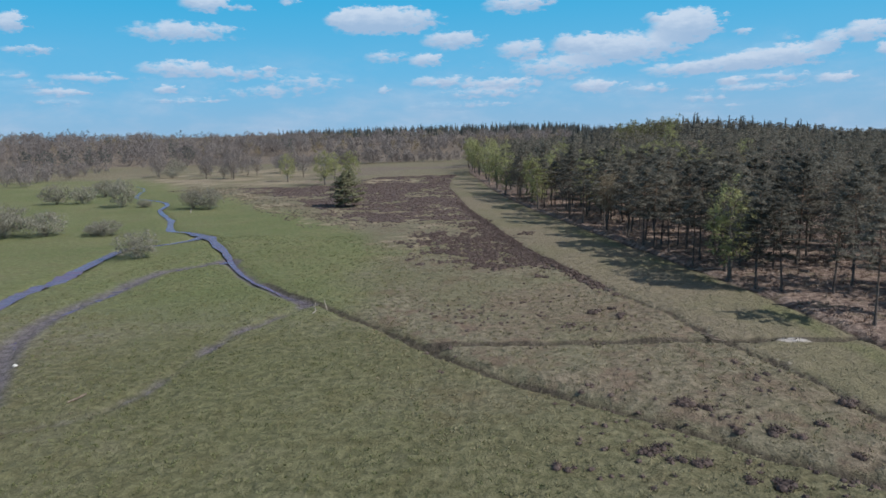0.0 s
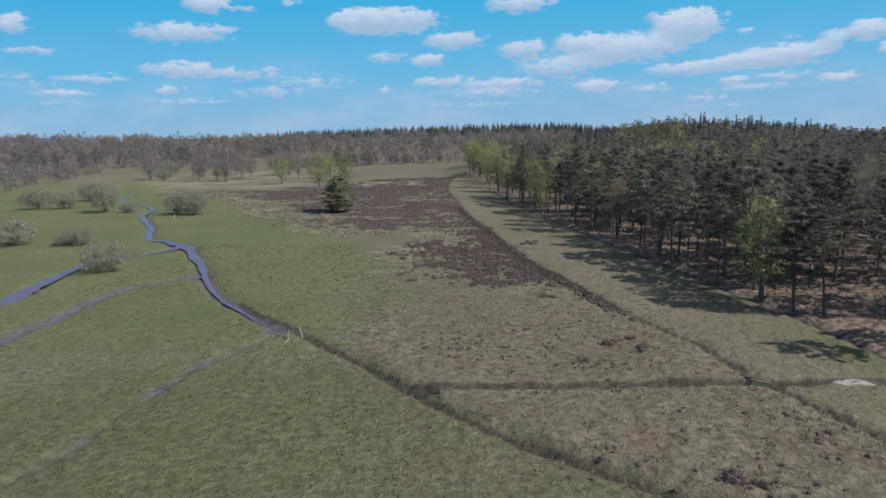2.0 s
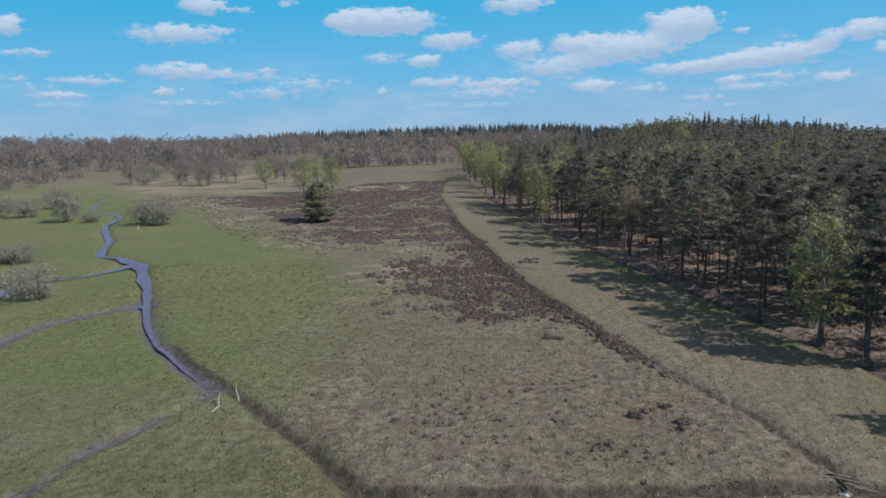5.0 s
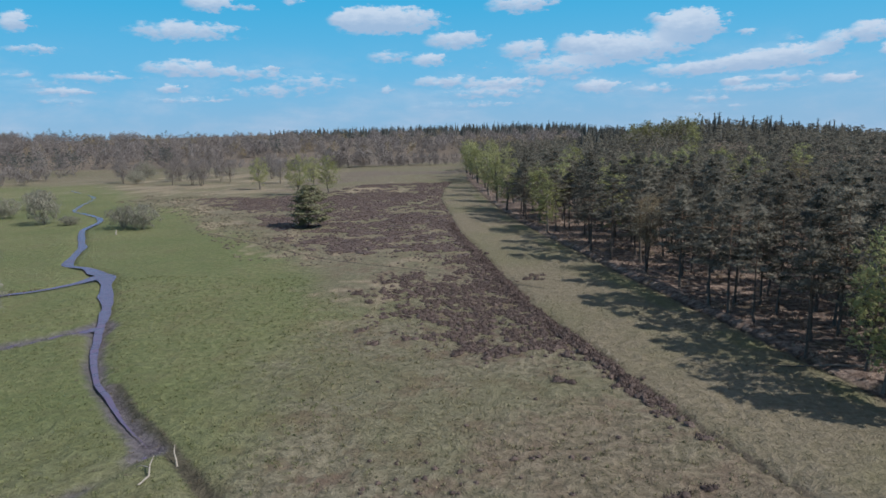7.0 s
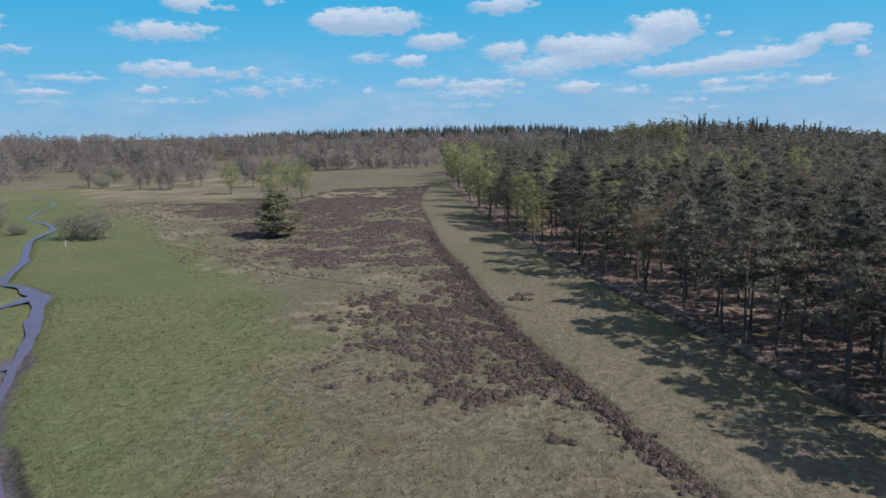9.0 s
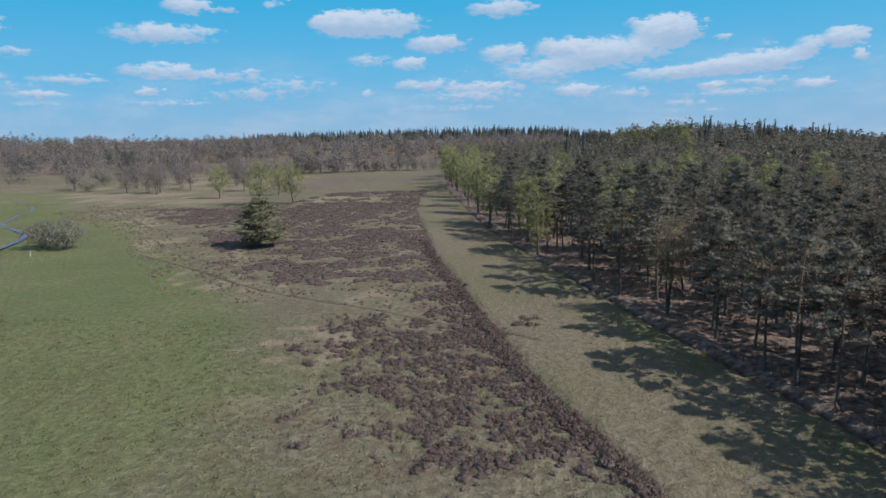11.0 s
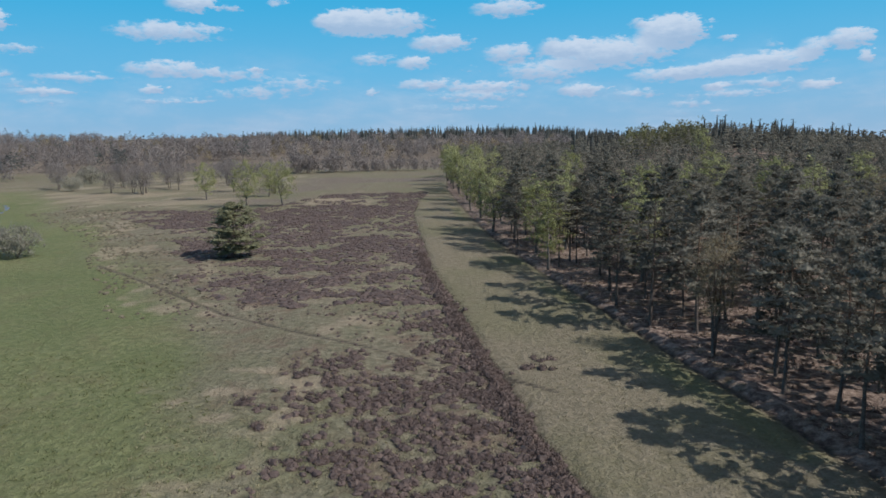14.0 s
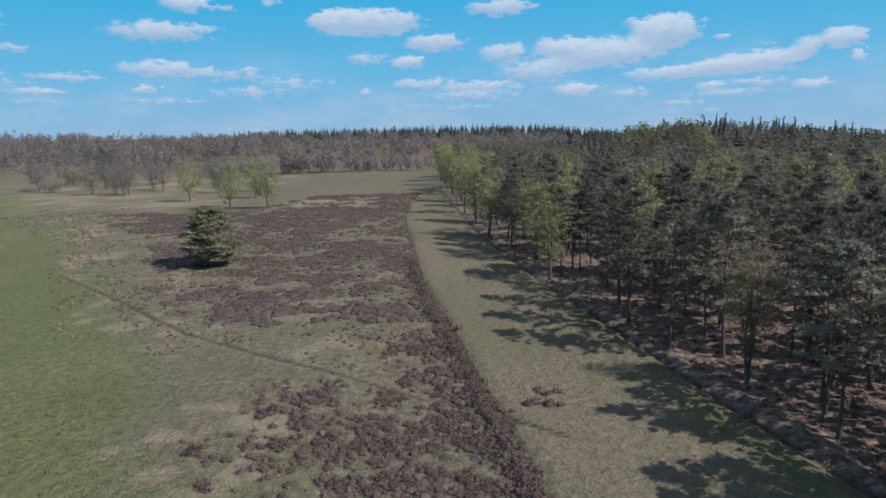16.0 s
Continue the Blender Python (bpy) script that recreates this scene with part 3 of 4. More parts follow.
def tube(points, radii, sides=5):
    """A tapered limb along the points: vertices and faces."""
    verts, faces = [], []
    for k, (p, r) in enumerate(zip(points, radii)):
        p = Vector(p)
        way = (Vector(points[min(k + 1, len(points) - 1)]) - Vector(points[max(k - 1, 0)])).normalized()
        u = way.orthogonal().normalized()
        w = way.cross(u)
        for s in range(sides):
            a = 2 * math.pi * s / sides
            verts.append(p + (u * math.cos(a) + w * math.sin(a)) * r)
    for k in range(len(points) - 1):
        for s in range(sides):
            a, b = k * sides + s, k * sides + (s + 1) % sides
            faces.append((a, b, b + sides, a + sides))
    return verts, faces


def join(tubes):
    verts, faces = [], []
    for v, f in tubes:
        faces += [tuple(i + len(verts) for i in q) for q in f]
        verts += v
    return verts, faces


def pine_shape(seed, height, base, reach, tiers=9, around=5, stops=(0.38, 0.62, 0.84, 1.0), count=20, length=0.34, width=0.12, clump=0.62, plate=0.42, core=0.5, full=0.3, sides=5, gap=0.14, ragged=0.5, dome=1.35):
    """Trunk points, limbs and the crown's blades of a pine: tiers of flat needle plates on level limbs, with air between."""
    rng = np.random.default_rng(seed)
    lean, bend = rng.normal(size=2) * 0.02, rng.normal(size=2) * 0.25
    def axis(s):
        return np.array([lean[0] * height * s + bend[0] * math.sin(s * 3), lean[1] * height * s + bend[1] * math.sin(s * 3), height * s])
    trunk = [axis(s) for s in np.linspace(0, 1, 8)]
    thick = [0.175 * height / 15 * (1.35 if k == 0 else 1 - 0.85 * s) for k, s in enumerate(np.linspace(0, 1, 8))]
    limbs, centres, radii = [], [], []
    turn = rng.random() * 6.3
    heavy = rng.random() * 6.3          # the side to which the crown is fuller
    for k in range(tiers):
        q = k / (tiers - 1)
        s = base + (0.975 - base) * q + rng.normal() * 0.012
        rise = min(1.0, (q + 0.12) / full)
        span = reach * (0.5 + 0.5 * rise) * (1 - max(0.0, (q - full) / (1 - full)) ** dome) + 0.35
        for b in range(around):
            if rng.random() < gap * (1.8 - q):
                continue
            turn += 6.283 / around + 0.5 + rng.normal() * 0.3
            far_out = span * (1 - ragged / 2 + ragged * rng.random()) * (1 + 0.18 * math.cos(turn - heavy))
            tilt = -0.06 + 0.55 * q * q + rng.normal() * 0.1
            root = axis(min(s + rng.normal() * 0.01, 0.99))
            way = np.array([math.cos(turn), math.sin(turn), tilt])
            side = np.array([-math.sin(turn), math.cos(turn), 0.0])
            limbs.append(([root, root + way * far_out * 0.6, root + way * far_out + np.array([0, 0, 0.1 * far_out])], [0.05, 0.03, 0.01]))
            for f in stops:
                spread_out = side * rng.normal() * 0.22 * far_out * (0.4 + 0.6 * math.sin(math.pi * min(f, 0.95)))
                centres.append(root + way * far_out * f + spread_out + rng.normal(size=3) * 0.1 + np.array([0, 0, 0.1 * far_out * f * f]))
                radii.append(clump * (0.7 + 0.6 * rng.random()) * (1.12 - 0.4 * q))
    centres.append(axis(1.0))
    radii.append(clump * 0.55)
    for b in range(6):      # dead stubs under the crown
        turn += 2.0
        root = axis(base * (0.5 + 0.45 * rng.random()))
        way = np.array([math.cos(turn), math.sin(turn), -0.1])
        limbs.append(([root, root + way * (0.5 + 1.1 * rng.random())], [0.025, 0.008]))
    crown = sprays(rng, centres, radii, count, length, width, plate, 0.22, 0.5, ruffle=0.16, outward=0.8, swirl=0.3)
    crown = np.concatenate([crown, pads(rng, centres, np.array(radii) * core, plate, sides, ((1.0, -0.2),))])
    return trunk, thick, limbs, crown


def conifer(name, shape, needles, label, bark_mat=None):
    trunk, thick, limbs, crown = shape
    tree = tagged(new(name), label, "tree")
    tree.empty_display_size = 0.3
    v, f = tube(trunk, thick, 7)
    mesh_object("trunk", v, f, bark_mat or M_BARK, tree, smooth=True)
    v, f = join([tube(p, r, 3) for p, r in limbs])
    tagged(mesh_object("branching", v, f, bark_mat or M_BARK, tree), kind="stuff")
    mesh_object("crown", crown, triangles(len(crown)), needles, tree)
    return tree


def broadleaf_shape(seed, height, base, reach, stems=1, limbs_n=16, clumps=70, count=14, length=0.3, width=0.2, clump=0.6, wild=0.7, top=0.5, solid=0.0):
    """A rounded or oval deciduous crown on rising limbs."""
    rng = np.random.default_rng(seed)
    wood, centres, radii = [], [], []
    middle = np.array([0, 0, height * (base + (1 - base) * top)])
    half = np.array([reach, reach, height * (1 - base) * 0.5])
    for k in range(stems):
        foot = np.array([rng.normal() * 0.25, rng.normal() * 0.25, 0]) * (stems > 1)
        head = np.array([rng.normal() * reach * 0.25 * (1 + (stems > 1)), rng.normal() * reach * 0.25 * (1 + (stems > 1)), height * 0.86])
        line = [foot + (head - foot) * s + np.array([rng.normal(), rng.normal(), 0]) * 0.12 * height / 10 * (s > 0) for s in np.linspace(0, 1, 6)]
        r0 = 0.02 * height / math.sqrt(stems)
        wood.append((line, [r0 * (1.25 if s == 0 else 1 - 0.9 * s) for s in np.linspace(0, 1, 6)]))
    main = len(wood)
    for k in range(clumps):
        d = rng.normal(size=3)
        d /= np.linalg.norm(d)
        d *= (0.35 + 0.65 * rng.random() ** 0.5) * (0.85 + 0.3 * rng.random())
        p = middle + d * half
        centres.append(p)
        radii.append(clump * (0.7 + 0.6 * rng.random()))
        if k < limbs_n:
            line = wood[k % stems][0]
            root = line[min(5, 1 + int(rng.random() * 4))]
            knee = root + (p - root) * 0.5 + np.array([0, 0, 0.08 * height])
            wood.append(([root, knee, p], [0.006 * height, 0.004 * height, 0.0012 * height]))
    crown = sprays(rng, centres, radii, count, length, width, 0.8, 0.25, wild)
    if solid:
        crown = np.concatenate([crown, pads(rng, centres, np.array(radii) * solid, 0.8)])
    return wood[:main], wood[main:], crown


def broadleaf(name, shape, leaves, label, bark_mat, category="tree"):
    stems, limbs, crown = shape
    tree = tagged(new(name), label, category)
    tree.empty_display_size = 0.3
    for line, radii in stems:
        v, f = tube(line, radii, 6)
        mesh_object("trunk", v, f, bark_mat, tree, smooth=True)
    v, f = join([tube(p, r, 3) for p, r in limbs])
    tagged(mesh_object("branching", v, f, bark_mat, tree), kind="stuff")
    mesh_object("crown", crown, triangles(len(crown)), leaves, tree)
    return tree


def stand(x, y, turn=0.0, size=1.0, sink=0.06, stretch=1.0):
    z = float(land(x, y)) - sink
    return Matrix.Translation((x, y, z)) @ Matrix.Rotation(turn, 4, "Z") @ Matrix.Diagonal((size, size, size * stretch, 1))


def place(ob, m):
    ob.matrix_basis = m
    return ob


def plant(ob, m):
    """A copy of a plant at m, with the size that m carries."""
    loc, rot, size = m.decompose()
    c = copy_thing(ob, Matrix.LocRotScale(loc, rot, None))
    c.scale = size
    return c


def massed(name, templates, spots, mat, label, category, rng, trunk_mat=None):
    """Many plants far off, as one mesh of blades. spots: x, y, size; templates: crowns."""
    parts, tones = [], []
    for k, (x, y, size) in enumerate(spots):
        v = templates[k % len(templates)]
        a = rng.random() * 6.283
        c, s = math.cos(a) * size, math.sin(a) * size
        w = np.stack([v[:, 0] * c - v[:, 1] * s + x, v[:, 0] * s + v[:, 1] * c + y, v[:, 2] * size * (0.9 + 0.2 * rng.random()) + float(land(x, y, carve=False))], -1)
        parts.append(w)
        tones.append(np.full(len(w), rng.random()))
    v = np.concatenate(parts)
    ob = mesh_object(name, v, triangles(len(v)), mat, tones=np.concatenate(tones))
    return tagged(ob, label, category, kind="stuff")


def trunk_blades(height, radius=0.16):
    """A bare stem in six triangles, for woods far off."""
    out = []
    for k in range(3):
        a, b = 2.094 * k, 2.094 * (k + 1)
        p, q = (math.cos(a) * radius, math.sin(a) * radius), (math.cos(b) * radius, math.sin(b) * radius)
        out += [(*p, 0), (*q, 0), (p[0] * 0.4, p[1] * 0.4, height), (*q, 0), (q[0] * 0.4, q[1] * 0.4, height), (p[0] * 0.4, p[1] * 0.4, height)]
    return np.array(out)


# ---- the pine forest ----
PINE_LABEL = "tall pine with bare trunk and dark green crown"
rng = np.random.default_rng(5)
near_pines = [conifer("pine_tree", pine_shape(100 + k, 14.6 + (0.7 * k) % 2.3, (0.5, 0.31, 0.44, 0.37, 0.53, 0.34, 0.43, 0.38)[k], 2.8 + 0.3 * ((k * 3) % 4), tiers=(7, 10, 8, 9, 7, 10, 8, 9)[k], clump=0.74, plate=0.46, core=0.57), M_PINE, PINE_LABEL) for k in range(8)]
EDGE_TREES = [(43.6, 84.5), (45.8, 100.6), (50.8, 105.8), (37, 106), (39.5, 102.5), (36.3, 104.2), (31.5, 121.8), (29.9, 134), (28.2, 138.6), (39, 132.6), (33.7, 143),
              (26.2, 158.5), (17.5, 176.3), (14.7, 185.3), (9.1, 216.3), (0.5, 256), (25.2, 153.9), (33.1, 164.7), (22.5, 173.4), (27.5, 191.7), (35.5, 117), (34, 127), (28.5, 150.5)]
spots = [(x, y) for x, y in EDGE_TREES]
cells = {}
for x, y in spots:
    cells.setdefault((int(x // 5), int(y // 5)), []).append((x, y))
leafy_spots = [(34.6, 111.5, 1.0), (5.6, 232, 1.0), (7, 214, 0.8), (-4, 262, 0.95), (-8, 290, 1.0), (-12, 310, 1.0), (-15, 345, 1.1), (-20, 372, 1.1), (-10, 330, 1.0), (20.7, 216.5, 1.05), (35.3, 232, 1.1), (52.6, 231.5, 1.15), (61.9, 236, 1.12), (21.6, 202.5, 0.95), (48, 255, 1.1), (23, 340, 1.15), (34, 262, 1.05), (90, 416, 1.25), (-6, 394, 1.1), (-17, 462, 1.2), (84, 262, 1.12), (-24, 396, 1.1), (-27, 420, 1.2), (-31, 450, 1.2), (-21, 384, 1.0), (-30, 480, 1.15), (-2, 285, 0.95), (-14, 402, 1.15), (2, 262, 0.9), (12, 236, 1.0), (40, 243, 1.0), (16, 290, 1.05), (58, 290, 1.1)]
bare_spots = [(22.1, 165.2, 0.98), (70, 225, 1.15)]
for x, y, s in leafy_spots + bare_spots:
    cells.setdefault((int(x // 5), int(y // 5)), []).append((x, y))
for y0 in np.arange(80, 640, 6.0):
    for x0 in np.arange(-60, 420, 6.0):
        x, y = x0 + rng.random() * 5.8, y0 + rng.random() * 5.8
        inset = x - float(forest_x(y))
        if inset < 1.8 or ((x - 24.5) / 5) ** 2 + ((y - 171) / 8.5) ** 2 < 1 or x > 0.72 * y + 30 or (y < 118 and (x < 62 - 0.25 * (y - 80)) and rng.random() < 0.75) or rng.random() < 0.12 + 0.2 * (y > 420):
            continue
        near = [q for i in (-1, 0, 1) for j in (-1, 0, 1) for q in cells.get((int(x // 5) + i, int(y // 5) + j), ())]
        if any((x - a) ** 2 + (y - b) ** 2 < 9.5 for a, b in near) or any(abs(x - a + 0.25 * (b - y)) < 3 and -1 < b - y < 9 for a, b, c in leafy_spots + bare_spots):
            continue
        cells.setdefault((int(x // 5), int(y // 5)), []).append((x, y))
        spots.append((x, y))
front = [p for p in spots if p[0] - float(forest_x(p[1])) < 45 and p[1] < 260]
front = sorted(front, key=lambda p: p[0] - float(forest_x(p[1])) + 0.2 * p[1])[:250]
chosen = set(front)
for k, (x, y) in enumerate(front):
    m = stand(x, y, rng.random() * 6.3, 0.84 + 0.3 * rng.random(), 0.06, 0.92 + 0.18 * rng.random())
    tree = near_pines[k] if k < 8 else plant(near_pines[int(rng.choice((0, 2, 4, 6))) if y < 118 else int(rng.integers(8))], m)
    if k < 8:
        place(tree, m)
    tagged(tree, PINE_LABEL, "tree", "pines of the forest")
behind = [p for p in spots if p not in chosen]
mid = [p for p in behind if p[1] < 300]
far = [p for p in behind if p[1] >= 300]
mid_crowns = [pine_shape(300 + k, 15, 0.36, 3.3, tiers=8, around=4, stops=(0.5, 0.95), count=12, length=0.48, width=0.17, clump=0.9, sides=4)[3] for k in range(6)]
far_crowns = [pine_shape(330 + k, 15, 0.42, 3.3, tiers=6, around=4, stops=(0.75,), count=5, length=0.8, width=0.3, clump=1.25, core=0.68, sides=4)[3] for k in range(5)]
def spire(seed, height, reach):
    """A far-off fir: a ragged cone."""
    r = np.random.default_rng(seed)
    cone = mound(6, ((1.0, 0.08), (0.62, 0.4), (0.25, 0.74))) * np.array([reach * 0.5, reach * 0.5, height * 0.93])
    q = r.random(84) * 0.92
    a = r.random(84) * 6.283
    tips = np.stack([np.cos(a) * reach * 0.55 * (1 - q), np.sin(a) * reach * 0.55 * (1 - q), height * (0.08 + 0.92 * q)], -1)
    low, high = tips[q < 0.55], tips[q >= 0.55]
    return np.concatenate([cone, sprays(r, low, np.full(len(low), 0.3), 1, 1.4, 0.4, 0.4, -0.1, 0.3), sprays(r, high, np.full(len(high), 0.15), 1, 0.8, 0.25, 0.4, 0.1, 0.3), trunk_blades(height * 0.3)])


fir_crowns = [spire(360 + k, 13.5 + 1.2 * (k % 3), 4.0 + 0.5 * (k % 2)) for k in range(5)]
massed("pine_wood", mid_crowns, [(x, y, 0.8 + 0.4 * rng.random()) for x, y in mid], M_PINE, "dense dark green pine canopy of the forest", "forest", rng)
massed("pine_stems", [trunk_blades(11)], [(x, y, 1) for x, y in mid if y < 260], M_BARK, "crowded bare pine trunks in the forest", "forest", rng)
massed("pine_wood_beyond", far_crowns, [(x, y, 0.74 + 0.3 * rng.random()) for x, y in far], M_PINE, "far dark pine canopy on rising ground", "forest", rng)
def ridge_firs(n, lo, hi, size):
    """Firs on the hilltop between two bearings, as x per y."""
    out = []
    for k in range(n):
        y = 505 + 85 * rng.random()
        out.append(((lo + (hi - lo) * rng.random()) * (y - 46), y, size * (0.8 + 0.45 * rng.random())))
    return out
massed("fir_ridge", fir_crowns, ridge_firs(110, 0.245, 0.46, 1.16) + ridge_firs(36, 0.085, 0.15, 1.1) + ridge_firs(40, 0.46, 0.75, 1.05), M_FIR, "pointed dark firs along the hilltop", "forest", rng)

leafy = [broadleaf("birch_tree", broadleaf_shape(500 + k, 15.5, 0.14, 3.6, clumps=160, count=30, length=0.3, width=0.12, clump=0.85, solid=0.34), M_BIRCH, "birch with fresh yellow-green spring leaves", M_BIRCHBARK) for k in range(3)]
for k, (x, y, s) in enumerate(leafy_spots):
    m = stand(x, y, rng.random() * 6.3, s * 1.07)
    tree = place(leafy[k], m) if k < 3 else plant(leafy[k % 3], m)
    tagged(tree, "birch with fresh yellow-green spring leaves among pines", "tree", "birches of the forest")
bare = broadleaf("birch_tree", broadleaf_shape(520, 14, 0.3, 2.7, stems=2, clumps=130, count=40, length=0.3, width=0.06, clump=0.8, solid=0.14), M_BUD, "slender birch with brown budding twigs", M_BARK)
for k, (x, y, s) in enumerate(bare_spots):
    m = stand(x, y, rng.random() * 6.3, s)
    tagged(place(bare, m) if k == 0 else plant(bare, m), "slender birch with brown budding twigs at the forest edge", "tree", "bare birches")

# ---- trees and bushes of the open heath and meadow ----
lone = conifer("lone_pine", pine_shape(700, 11.6, 0.15, 5.2, tiers=10, around=11, stops=(0.28, 0.5, 0.7, 0.86, 1.0), count=30, length=0.32, width=0.11, clump=0.86, plate=0.46, core=0.7, full=0.3, gap=0.04, ragged=0.4, dome=2.1), M_LONE, "lone bushy dark green pine standing in heather")
place(lone, stand(-58, 227))
green = broadleaf("birch_tree", broadleaf_shape(710, 15.5, 0.14, 4.9, clumps=170, count=44, length=0.32, width=0.11, clump=1.0, solid=0.28), M_BIRCH, "birch in pale green leaf on the heath", M_BIRCHBARK)
for k, (x, y, s, st) in enumerate([(-82, 332, 1.05, 1.0), (-94.5, 329, 1.1, 0.98), (-101, 371, 0.95, 0.9), (-125.5, 364, 1.0, 0.9)]):
    m = stand(x, y, k * 1.7, s)
    tagged(place(green, m) if k == 0 else plant(green, m), "birch in pale green leaf on open heath", "tree", "birches on the heath")
grey = broadleaf("bare_tree", broadleaf_shape(720, 14.5, 0.14, 5.0, stems=2, clumps=140, count=26, length=0.6, width=0.085, clump=1.2, solid=0.14), M_TWIG, "leafless grey-brown tree on the heath", M_GREYBARK)
GROVE = [(-192, 405), (-180, 404), (-171, 395), (-173, 403), (-176, 432), (-244, 441), (-128, 400), (-112, 405), (-206, 440), (-162, 455), (-155, 462), (-193, 462), (-237, 431), (-212, 449), (-148, 440), (-165, 420)]
for k, (x, y) in enumerate(GROVE):
    m = stand(x, y, k * 2.1, 0.85 + 0.3 * lattice(k, 1, 3))
    tagged(place(grey, m) if k == 0 else plant(grey, m), "leafless grey-brown tree in a loose grove", "tree", "grove of bare trees")

bush_shapes = [broadleaf("bush", broadleaf_shape(740 + k, 5.2, 0.05, 4.6, stems=4, limbs_n=24, clumps=130, count=44, length=0.36, width=0.065, clump=0.95, top=0.52, solid=0.3), M_PALE, "rounded pale leafless bush in the meadow", M_GREYBARK, "bush") for k in range(3)]
BUSHES = [(-80.8, 136, 0.98, 1.15, 0), (-108, 229, 1.05, 1.3, 1), (-115, 231, 1.0, 1.25, 2), (-149, 243, 1.15, 1.7, 2), (-139, 241, 0.7, 0.8, 1), (-110, 170, 1.0, 0.8, 1), (-114, 172, 0.7, 0.8, 2),
          (-128, 171, 1.25, 1.0, 2), (-139, 170, 1.4, 1.2, 0), (-148, 176, 1.2, 1.1, 1), (-178, 262, 1.2, 1.1, 1), (-190, 262, 1.3, 1.2, 0), (-186, 290, 1.2, 1.2, 2), (-250, 480, 1.6, 1.3, 1), (-222, 420, 1.2, 1.2, 1)]
for k, (x, y, s, st, kind) in enumerate(BUSHES):
    m = stand(x, y, k * 1.3, s, 0.05, st)
    first = not any(b[4] == kind for b in BUSHES[:k])
    ob = place(bush_shapes[kind], m) if first else plant(bush_shapes[kind], m)
    tagged(ob, "rounded grey leafless bush in green grass" if kind == 0 else "rounded pale olive willow bush in green grass", "bush", "bushes of the meadow")

# ---- woods far off ----
def rounded(seed, height, base, reach, clumps, count, length, width):
    """A far-off tree: a loose, uneven crown of twig clumps on a stem."""
    r = np.random.default_rng(seed)
    d = r.normal(size=(clumps, 3))
    d /= np.linalg.norm(d, axis=1)[:, None]
    d *= (0.45 + 0.55 * r.random(clumps) ** 0.6)[:, None]
    lobes = 1 + 0.18 * np.sin(np.arctan2(d[:, 1], d[:, 0]) * 3 + seed)
    centres = d * np.array([reach, reach, height * (1 - base) * 0.5]) * lobes[:, None] + np.array([0, 0, height * (1 + base) * 0.5])
    twigs = sprays(r, centres, np.full(clumps, 1.25), count, length, width, 0.8, 0.6, 0.45, (0, 0), 0.15, 0.8, 0.2)
    return np.concatenate([twigs, trunk_blades(height * 0.65, 0.13)])


twig_crowns = [rounded(800 + k, 12.5 + k % 3, 0.1, 5.0, 46, 8, 1.0, 0.5) for k in range(6)]
leaf_crowns = [rounded(820 + k, 13, 0.12, 4.4, 40, 8, 0.9, 0.5) for k in range(3)]
def belt(n, xs, ys, size, edge=None):
    out = []
    while len(out) < n:
        x, y = xs[0] + (xs[1] - xs[0]) * rng.random(), ys[0] + (ys[1] - ys[0]) * rng.random()
        if edge is None or edge(x, y):
            out.append((x, y, size * (0.8 + 0.4 * rng.random())))
    return out
massed("bare_wood_west", twig_crowns, belt(130, (-440, -270), (355, 520), 0.72, lambda x, y: x < -278 - 0.3 * (y - 355)), M_TWIG, "leafless grey-brown wood beside the meadow", "forest", rng)
massed("bare_wood", twig_crowns, belt(1080, (-950, 60), (590, 900), 1.0, lambda x, y: y > (600 + 0.12 * abs(x + 100) - 60 if x < -350 else 610 if x < -260 else 690)), M_TWIG, "far belt of leafless brown woodland", "forest", rng)
massed("scrub", twig_crowns, belt(70, (-330, -150), (560, 620), 0.45) + belt(30, (-155, -102), (543, 566), 0.95) + belt(34, (-102, -45), (552, 572), 0.6) + belt(16, (-195, -150), (515, 550), 0.75), M_TWIG, "low brown scrub before the far wood", "forest", rng)
massed("leafing_wood", leaf_crowns, belt(150, (-900, 60), (640, 900), 0.95), M_BUD, "trees coming into leaf in the far wood", "forest", rng)
massed("leafing_hilltop", leaf_crowns, [(x, y, 1.12 * k) for x, y, k in ridge_firs(46, 0.155, 0.245, 1.0)], M_OLIVE, "olive leafing trees on the hilltop", "forest", rng)
massed("fir_wood", fir_crowns, belt(900, (-345, 250), (940, 1080), 1.0), M_FIR, "dark fir wood on the far skyline", "forest", rng)
massed("pine_clumps", far_crowns, belt(10, (-312, -286), (575, 600), 1.05) + belt(60, (-900, -330), (700, 900), 1.0) + belt(34, (-425, -335), (525, 556), 1.05) + belt(5, (-240, -225), (680, 690), 1.1) + belt(16, (-540, -480), (545, 575), 1.2) + belt(44, (-640, -470), (520, 560), 1.0), M_FIR, "scattered dark pines in the far wood", "forest", rng)

# ---- heather, grass and other low growth ----
def scatter(n, xs, ys, cover, rng):
    x, y = xs[0] + (xs[1] - xs[0]) * rng.random(n), ys[0] + (ys[1] - ys[0]) * rng.random(n)
    keep = rng.random(n) < cover(x, y)
    return x[keep], y[keep]


def clear(x, y):
    near = np.minimum(off_line(x, y, STREAM)[0] - 2, np.minimum(off_line(x, y, BROOK)[0] - 3.2, np.minimum(off_line(x, y, FLUSH)[0] - 2.4, off_line(x, y, SEEP)[0] - 1.4)))
    return (near > 0) * (off_line(x, y, MAIN_DITCH)[0] > 0.8) * (off_line(x, y, CROSS_DITCH)[0] > 0.5)


